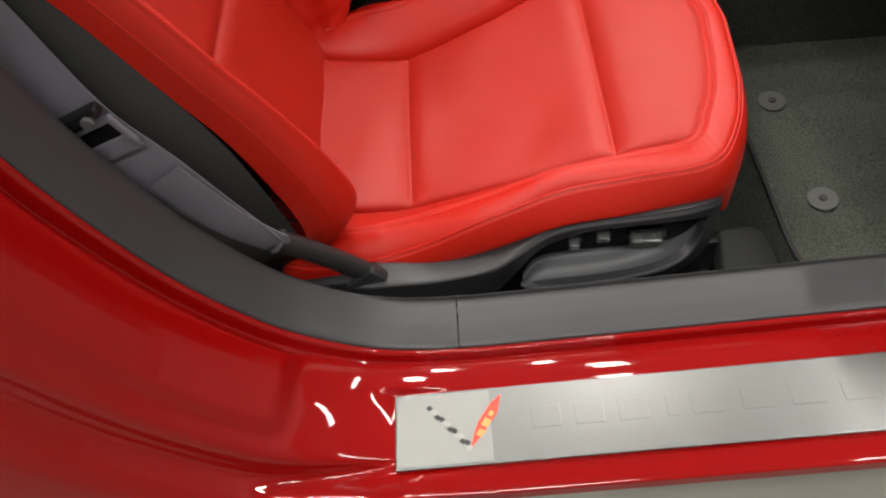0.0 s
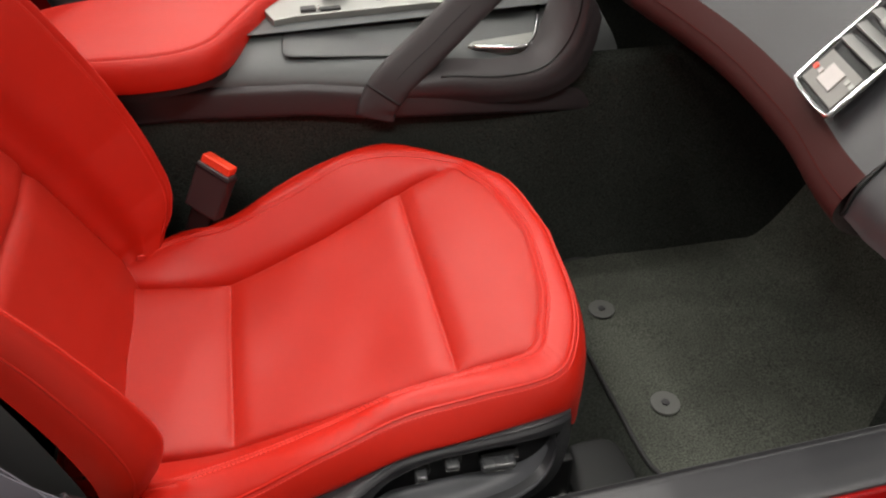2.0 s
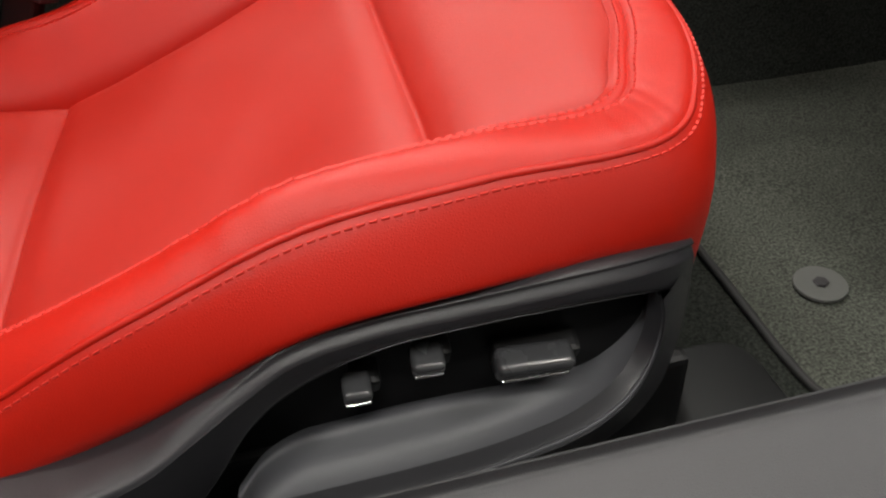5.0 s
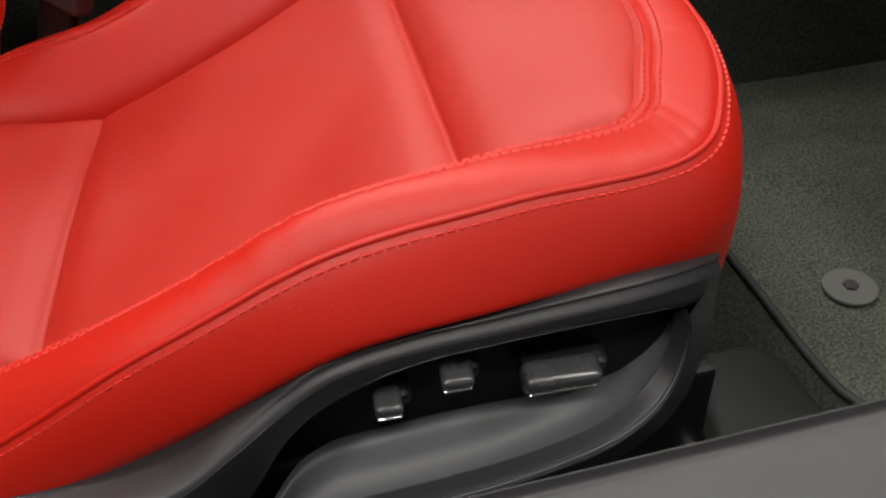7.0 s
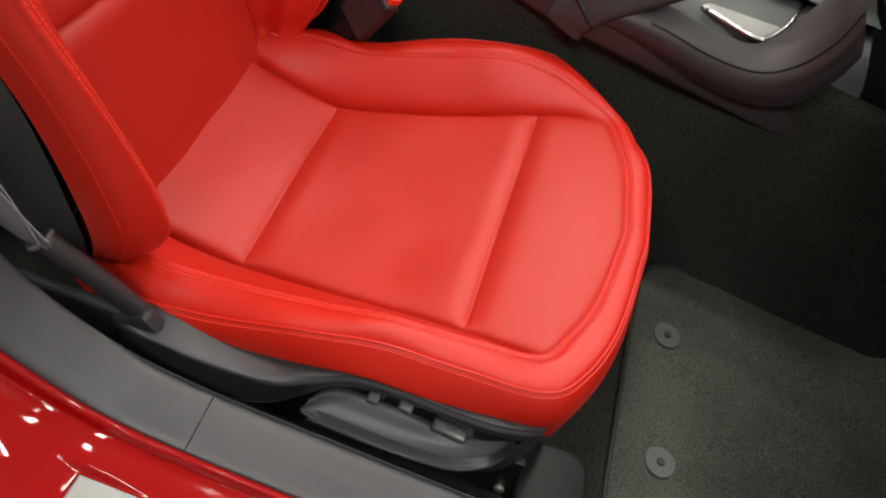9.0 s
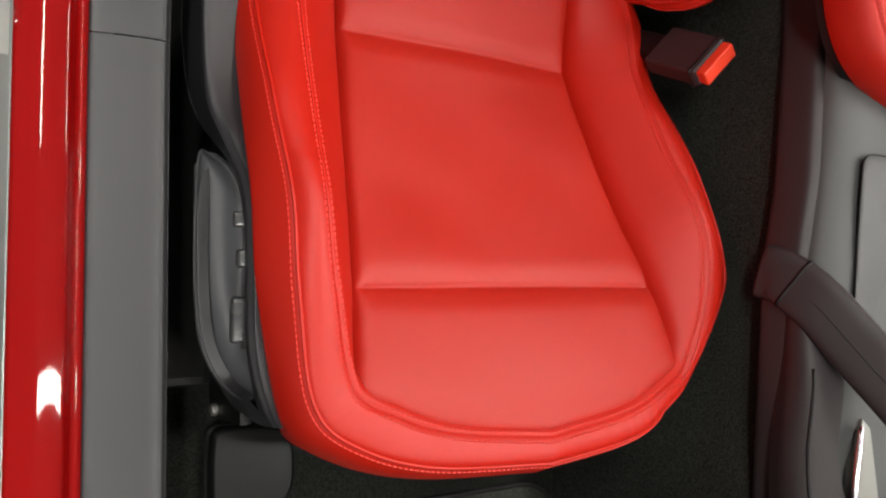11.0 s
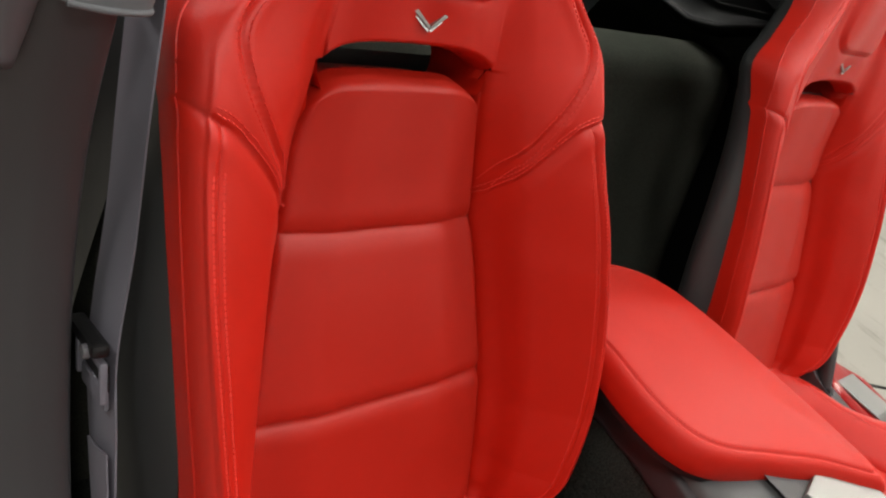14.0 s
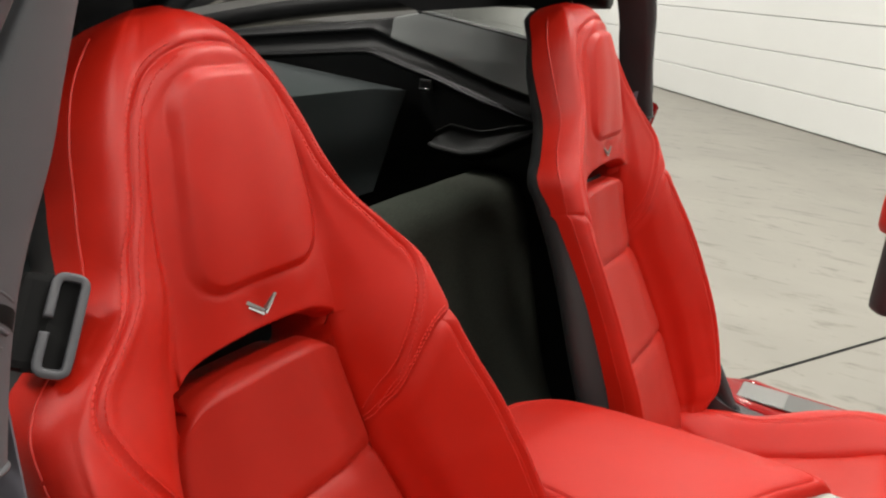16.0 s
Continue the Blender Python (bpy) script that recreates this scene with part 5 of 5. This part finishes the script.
cap = np.array([end_line, end_line + (0.0, -0.03, -0.004), end_line + (0.01, -0.075, -0.02), end_line + (0.06, -0.08, -0.14), end_line + (0.12, -0.07, -0.24)])
sheet("end_cap", smooth_line(cap, 24), TRIM, dash, "grey dashboard end cap")
tube("cap_joint", end_line + (-0.001, 0.002, 0.001), 0.002, TRIM_BLACK, dash, seg=6)
under = np.array([[(x, y, z) for y in np.linspace(-0.29, 0.36, 10)] for x, z in smooth_line([(0.84, 0.575), (0.95, 0.56), (1.10, 0.58), (1.32, 0.64)], 12)])
sheet("under_panel", under, TRIM_BLACK, dash)
far_dash = mirrored(d_all)
sheet("upper_pad", far_dash[10:], TRIM, dash)
part("hood_mid", block((0.5, 0.34, 0.30), (1.05, CY, 0.72), 0.05, None, 4), TRIM_DARK, dash, smooth=True)

vent = thing("air_vent", (0.80, -0.13, 0.68), "dashboard air vent with chrome bezel and small climate display", "air vent")
vb = np.array([0.792, -0.070, 0.664])
e1, e2 = np.array([0.095, 0.012, 0.078]), np.array([-0.012, -0.075, -0.004])
e3 = np.cross(e1, e2)
e3 /= -np.linalg.norm(e3)
loop = round_outline([vb[:2] * 0 + c for c in ((0, 0.1), (0.1, 0), (0.8, 0), (1.2, 0.05), (1.25, 0.5), (1.2, 0.95), (0.8, 1.0), (0.1, 1.0), (0, 0.9))], 80)
tube("bezel", np.array([vb + e1 * a + e2 * b + e3 * 0.003 for a, b in loop]), 0.0026, STEEL, vent, "chrome bezel", seg=8, closed=True, up=tuple(e3))
well = np.array([[vb + e1 * (0.6 + (a - 0.6) * t) + e2 * (0.5 + (b - 0.5) * t) - e3 * 0.002 for a, b in loop] for t in (0.0, 0.5, 1.0)])
sheet("vent_well", well, TRIM_BLACK, vent, wrap=True)
turn_v = Matrix((Vector(e1).normalized(), Vector(e2).normalized(), Vector(e3))).transposed()
for k in range(5):
    part("slat", block((0.013, 0.066, 0.0025), tuple(vb + e1 * (0.52 + 0.15 * k) + e2 * 0.5 + e3 * 0.003), 0.001, turn_v @ Euler((0, 0.5, 0)).to_matrix()), SLAT_GREY, vent, "silver vent slat")
part("slat_tab", block((0.018, 0.016, 0.007), tuple(vb + e1 * 0.82 + e2 * 0.5 + e3 * 0.007), 0.002, turn_v), SLAT_GREY, vent)
part("climate_panel", block((0.04, 0.064, 0.004), tuple(vb + e1 * 0.22 + e2 * 0.5 + e3 * 0.001), 0.001, turn_v), PANEL_GREY, vent)
part("climate_display", block((0.022, 0.026, 0.002), tuple(vb + e1 * 0.22 + e2 * 0.5 + e3 * 0.004), 0.0006, turn_v), SCREEN, vent, "small grey climate display")
for b2, tone in ((0.12, BUTTON_RED), (0.26, SCREEN), (0.78, SATIN), (0.9, SATIN)):
    part("climate_mark", block((0.006, 0.006, 0.002), tuple(vb + e1 * (0.2 if b2 < 0.5 else 0.28) + e2 * b2 + e3 * 0.0035), 0.0006, turn_v), tone, vent)

# ---- belts ----
def strap(name, line, width_ways, width, thick, mat, parent, label=""):
    p = smooth_line(line, 70)
    w = smooth_line(width_ways, 70)
    w /= np.linalg.norm(w, axis=1)[:, None]
    t = np.gradient(p, axis=0)
    nrm = np.cross(t, w)
    nrm /= np.linalg.norm(nrm, axis=1)[:, None]
    cols = np.linspace(-0.5, 0.5, 7)
    wid = np.broadcast_to(np.asarray(width, float), (70,))
    pts = p[:, None] + w[:, None] * cols[None, :, None] * wid[:, None, None] + nrm[:, None] * (0.0012 * np.cos(cols * 3))[None, :, None]
    return slab(name, pts, nrm[:, None] * thick, mat, parent, label)


def seat_belt(flip):
    place = (lambda q: far_side(q)) if flip else (lambda q: np.asarray(q, float))
    belt = thing("seat_belt", tuple(place(np.array([[-0.05, -0.262, 0.40]]))[0]), "grey-violet webbing seat belt hanging beside the seat", "seat belt", "seat belts")
    line = [(-0.122, -0.264, 1.02), (-0.128, -0.258, 0.961), (-0.128, -0.254, 0.85), (-0.114, -0.255, 0.755), (-0.088, -0.264, 0.655), (-0.052, -0.266, 0.580), (-0.018, -0.264, 0.505), (0.012, -0.262, 0.462), (0.026, -0.260, 0.448)]
    ways = [(0.95, 0.13, 0.1), (0.95, 0.13, 0.0), (0.95, 0.13, 0.0), (0.95, 0.13, 0.15), (0.88, 0.08, 0.40), (0.85, 0.05, 0.5), (0.8, -0.1, 0.55), (0.6, -0.4, 0.5), (0.5, -0.5, 0.5)]
    sgn = np.array([1, -1, 1]) if flip else np.array([1, 1, 1])
    widths = np.r_[np.full(24, 0.047), np.linspace(0.047, 0.058, 16), np.full(20, 0.058), np.linspace(0.058, 0.036, 10)]
    strap("webbing", place(np.array(line)), np.array(ways) * sgn, widths, 0.0014, WEB, belt)
    strap("folded_webbing", place(np.array(line[5:]) + (0.004, -0.006, 0.004)), np.array(ways[5:]) * sgn * (1, 0.3, 1), np.r_[np.full(56, 0.046), np.linspace(0.046, 0.026, 14)], 0.0014, WEB, belt)
    r = Euler((0, -0.35, 0)).to_matrix()
    c = place(np.array([[-0.080, -0.271, 0.638]]))[0]
    tongue = part("latch_tongue", block((0.058, 0.005, 0.020), tuple(c + np.array([0.004, 0, -0.012])), 0.003, r), WEB, belt, "grey latch tongue on the belt")
    for dx, dz, w, h in ((0.0, 0.019, 0.062, 0.006), (-0.029, 0.004, 0.006, 0.036), (0.029, 0.004, 0.006, 0.036)):
        at = place(np.array([[-0.080, -0.274, 0.638]]) + np.array([[dx, 0, dz]]) @ np.array(r).T)[0]
        part("tongue_frame", block((w, 0.006, h), tuple(at), 0.002, r), WEB, tongue)
    c2 = place(np.array([[-0.080, -0.270, 0.641]]))[0]
    part("tongue_slot", block((0.054, 0.003, 0.030), tuple(c2), 0.001, r), TRIM_BLACK, tongue, "dark slot of the tongue")
    c3 = place(np.array([[-0.092, -0.276, 0.668]]))[0]
    part("tongue_bar", block((0.066, 0.014, 0.011), tuple(c3), 0.004, r), TRIM_BLACK, tongue, "black plastic grip bar")
    c4 = place(np.array([[-0.072, -0.284, 0.672]]))[0]
    part("tongue_stud", disc(0.006, 0.006, tuple(c4), Euler((math.pi / 2, 0, 0)).to_matrix(), 12), RUBBER, tongue)
    bar = place(smooth_line([(0.020, -0.262, 0.455), (0.055, -0.250, 0.405), (0.092, -0.238, 0.345)], 24))
    tube("anchor_bar", bar, 0.0175, TRIM_DARK, belt, "black anchor sleeve", seg=14, squash=0.6, up=(0, 1, 0.2))
    ring_c = place(np.array([[0.022, -0.262, 0.452]]))[0]
    ang = np.linspace(0, 2 * math.pi, 30, endpoint=False)
    ringp = np.array([ring_c + np.array([0.012 * math.cos(a) * 0.8, 0.010 * math.sin(a), 0.017 * math.cos(a) * 0.6]) for a in ang])
    tube("anchor_ring", ringp, 0.003, RUBBER, belt, seg=8, closed=True, up=(0.3, 1, 0.2))
    foot = place(np.array([[0.10, -0.243, 0.325]]))[0]
    part("anchor_foot", block((0.05, 0.02, 0.05), tuple(foot), 0.008, Euler((0, 0.9, 0)).to_matrix()), SEAT_PLASTIC, belt)


seat_belt(False)
seat_belt(True)


def buckle(y0, lean):
    ob = thing("belt_buckle", (0.10, y0 - 0.005, 0.34), "black belt buckle with red release button", "buckle", "belt buckles")
    a, b = Vector((0.102, y0 - 0.006, 0.335)), Vector((0.164, y0 + 0.002, 0.458))
    z = (b - a).normalized()
    y = Vector((0.68, -0.60 * lean, -0.42)).normalized()
    x = y.cross(z).normalized()
    y = z.cross(x)
    r = Matrix((x, y, z)).transposed()
    body = part("buckle_body", block((0.024, 0.056, 0.076), a.lerp(b, 0.62), 0.005, r, 3), CONSOLE_DARK, ob, smooth=False)
    part("release_button", block((0.0185, 0.049, 0.014), a.lerp(b, 0.93), 0.003, r, 3), BUTTON_RED, body, "bright red release button")
    part("buckle_slot", block((0.004, 0.046, 0.004), a.lerp(b, 0.955) - x * 0.0095, 0.001, r), TRIM_BLACK, body)
    part("buckle_lip", block((0.026, 0.058, 0.004), a.lerp(b, 0.84), 0.0015, r, 2), TRIM_BLACK, body)
    part("buckle_stalk", block((0.014, 0.036, 0.075), a.lerp(b, 0.10), 0.004, r, 2), TRIM_BLACK, ob)


buckle(0.272, 1)
buckle(2 * CY - 0.272, -1)

# ---- behind the seats ----
cargo = thing("cargo_area", (-0.9, CY, 0.3), "black carpeted cargo area behind the seats", "carpet", kind="structure")
prof = smooth_line([(-0.30, 0.15), (-0.36, 0.30), (-0.40, 0.50), (-0.43, 0.70), (-0.45, 0.765), (-0.50, 0.785), (-0.57, 0.778), (-0.61, 0.72), (-0.63, 0.62), (-0.70, 0.585), (-1.1, 0.58), (-1.75, 0.58)], 110)
yy = np.linspace(-0.26, 2 * CY + 0.26, 60)
cp = np.array([[(x, y, z + 0.004 * noise.noise(Vector((x * 9, y * 9, 4)))) for y in yy] for x, z in prof])
sheet("cargo_carpet", cp, CARGO, cargo, "grey-green carpet over the rear bulkhead")
tail = np.array([[(-1.75 - 0.1 * (z - 0.7), y, z) for y in np.linspace(-0.4, 2 * CY + 0.4, 12)] for z in np.linspace(0.5, 1.02, 10)])
sheet("tail_panel", tail, TRIM_BLACK, cargo)

cover = thing("load_cover", (-0.74, CY, 0.95), "dark fabric load cover hanging over the cargo area", "load cover")
hang = []
for y in np.linspace(-0.14, 1.05, 40):
    side = abs(y - CY) / 0.595
    drop = 0.958 - 0.230 * (1 - max(0.0, (side - 0.80) / 0.20))
    edge = 0.966 - 0.014 * side**2
    hang.append([(x, y, z) for x, z in smooth_line([(-1.45, 0.985), (-1.10, 0.972), (-0.80, edge + 0.003), (-0.752, edge), (-0.741, edge - 0.006), (-0.738, edge * 0.97 + drop * 0.03), (-0.738, min(drop, edge - 0.008))], 40)])
hang = np.array(hang)
sheet("cover_top", hang[:, :27], COVER_CLOTH, cover)
sheet("front_flap", hang[:, 26:], COVER_CLOTH, cover, "dark flap hanging from the front edge")


def rear_side(flip):
    place = (lambda q: mirrored(q)) if flip else (lambda q: q)
    ob = thing("rear_side_trim", tuple(place(np.array([[-0.8, -0.2, 0.5]]))[0]), "black moulded rear side trim with grey window ledge", "car trim")
    sill_z = lambda x: float(np.interp(-x, [0.27, 0.41, 0.56, 0.72, 0.80, 0.86, 1.75], [1.064, 1.085, 1.106, 1.128, 1.112, 1.10, 0.99]))
    foot_z = lambda x: float(np.interp(-x, [0.27, 0.425, 0.525, 0.654, 0.792, 0.86, 1.75], [0.938, 0.971, 0.992, 1.027, 1.058, 1.075, 0.965]))
    rows, ledge = [], []
    for x in np.linspace(-0.27, -1.75, 90):
        f, w = foot_z(x), sill_z(x)
        rows.append([(x, y, z) for y, z in smooth_line([(-0.25, 0.15), (-0.235, 0.45), (-0.200, 0.72), (-0.165, 0.80), (-0.158, 0.86), (-0.156, f - 0.065), (-0.150, f - 0.050), (-0.146, f - 0.044), (-0.160, f - 0.036), (-0.172, f - 0.016), (-0.166, f)], 56)])
        ledge.append([(x, y, z) for y, z in smooth_line([(-0.166, f), (-0.160, f + 0.004), (-0.159, f + 0.010), (-0.160 - 0.004, f * 0.5 + w * 0.5), (-0.169, w - 0.006), (-0.174, w), (-0.20, w + 0.004)], 24)])
    sheet("lower_trim", place(np.array(rows)), TRIM_BLACK, ob)
    ahead = int(np.searchsorted(-np.array(rows)[:, 0, 0], 0.80))
    sheet("ledge_trim", place(np.array(ledge)[: ahead + 1]), LEDGE, ob, "grey window ledge")
    sheet("rear_ledge", place(np.array(ledge)[ahead:]), TRIM_BLACK, ob)
    # tie hook with its small bright bar
    c = place(np.array([[-0.687, -0.146, 0.968]]))[0]
    inward = 1.0 if not flip else -1.0
    hook = part("tie_hook", block((0.034, 0.012, 0.030), tuple(c), 0.005), TRIM_BLACK, ob, "small black hook housing")
    bar = [c + np.array([0.016 * math.cos(t), inward * (0.006 + 0.009 * math.sin(t)), -0.006]) for t in np.linspace(0, math.pi, 14)]
    tube("hook_bar", np.array(bar), 0.0014, STEEL, hook, "bright metal bar", seg=8)
    # scooped pocket
    scoop = []
    for x in np.linspace(-0.40, -0.66, 28):
        rim = float(np.interp(-x, [0.40, 0.437, 0.501, 0.569, 0.648, 0.66], [0.890, 0.872, 0.838, 0.822, 0.826, 0.830])) + 0.006
        brow = float(np.interp(-x, [0.40, 0.44, 0.538, 0.621, 0.66], [0.918, 0.907, 0.879, 0.884, 0.862]))
        brow = max(brow, rim + 0.012)
        scoop.append([(x, y, z) for y, z in smooth_line([(-0.159, brow + 0.004), (-0.154, brow), (-0.157, brow - 0.012), (-0.152, (brow + rim) / 2), (-0.138, rim + 0.004), (-0.128, rim + 0.005), (-0.122, rim), (-0.125, rim - 0.006), (-0.145, rim - 0.016), (-0.17, rim - 0.028)], 40)])
    sheet("side_pocket", place(np.array(scoop)), TRIM_BLACK, ob, "scooped pocket with a rounded rim")


rear_side(False)
rear_side(True)

roof = thing("roof_hoop", (-0.3, CY, 1.19), "black roof hoop behind the seats", "roof hoop")
hoop = []
for y in np.linspace(-0.26, 2 * CY + 0.26, 40):
    crown = 0.03 * (1 - ((y - CY) / 0.72) ** 2)
    hoop.append([(x, y, z + crown) for x, z in smooth_line([(-0.22, 1.23), (-0.27, 1.195), (-0.35, 1.180), (-0.46, 1.172), (-0.54, 1.180), (-0.56, 1.20), (-0.54, 1.235), (-0.42, 1.26), (-0.26, 1.265), (-0.22, 1.23)], 40)])
sheet("hoop_cover", np.array(hoop), TRIM_BLACK, roof)
hatch = thing("rear_hatch", (-1.2, CY, 1.1), "dark tinted rear hatch glass", "hatch")
hg = np.array([[(x, y, z + 0.02 * (1 - ((y - CY) / 0.7) ** 2)) for y in np.linspace(0.0, 2 * CY, 24)] for x, z in smooth_line([(-0.44, 1.20), (-0.8, 1.17), (-1.3, 1.09), (-1.8, 0.98)], 30)])
slab("hatch_glass", hg, (0, 0, 0.006), HATCH_GLASS, hatch)
for y in (-0.24, 2 * CY + 0.24):
    tube("roof_rail", smooth_line([(-0.30, y, 1.190), (-0.48, y, 1.180), (-0.62, y, 1.176), (-0.76, y, 1.160), (-1.2, y, 1.10), (-1.8, y, 0.99)], 40), 0.028, TRIM_BLACK, hatch, seg=10)

quarter = thing("quarter_window", (-0.55, 2 * CY + 0.175, 1.09), "clear quarter window behind the driver seat", "car window")
QY = 2 * CY + 0.172
foot_line = smooth_line([(-0.735, 1.129), (-0.64, 1.117), (-0.562, 1.106), (-0.48, 1.0945), (-0.405, 1.084)], 30)
head_line = smooth_line([(-0.735, 1.130), (-0.66, 1.139), (-0.571, 1.149), (-0.49, 1.158), (-0.450, 1.160), (-0.430, 1.144), (-0.405, 1.084)], 30)
outer_line = smooth_line([(-0.82, 1.155), (-0.70, 1.215), (-0.571, 1.22), (-0.47, 1.22), (-0.39, 1.22), (-0.35, 1.16), (-0.33, 1.06)], 30)
pane_grid = np.array([[(*(foot_line[i] * (1 - k) + head_line[i] * k), 0) for i in range(30)] for k in np.linspace(0, 1, 6)])
slab("window_pane", np.stack([pane_grid[..., 0], np.full((6, 30), QY + 0.004), pane_grid[..., 1]], -1), (0, 0.004, 0), WINDOW_GLASS, quarter)
frame_grid = np.array([head_line * (1 - k) + outer_line * k for k in np.linspace(0, 1, 6)])
slab("window_frame", np.stack([frame_grid[..., 0], np.full((6, 30), QY), frame_grid[..., 1]], -1), (0, 0.008, 0), TRIM_BLACK, quarter, "black window surround")
tube("window_seal", np.stack([foot_line[:, 0], np.full(30, QY), foot_line[:, 1]], -1), 0.0028, TRIM_BLACK, quarter, "black window seal", seg=8)

# ---- open driver door ----
door = thing("driver_door", (0.62, 1.55, 0.3), "open driver door with red armrest and dark lower panel", "car door")
part("armrest_pad", block((0.50, 0.09, 0.10), (0.482, 1.475, 0.80), 0.03, Euler((0, 0, 0.75)).to_matrix(), 4), LEATHER, door, "red padded door armrest", smooth=True)
part("door_panel", block((0.52, 0.06, 0.20), (0.500, 1.485, 0.68), 0.025, Euler((0, 0, 0.75)).to_matrix(), 3), TRIM_DARK, door, "dark lower door panel", smooth=True)
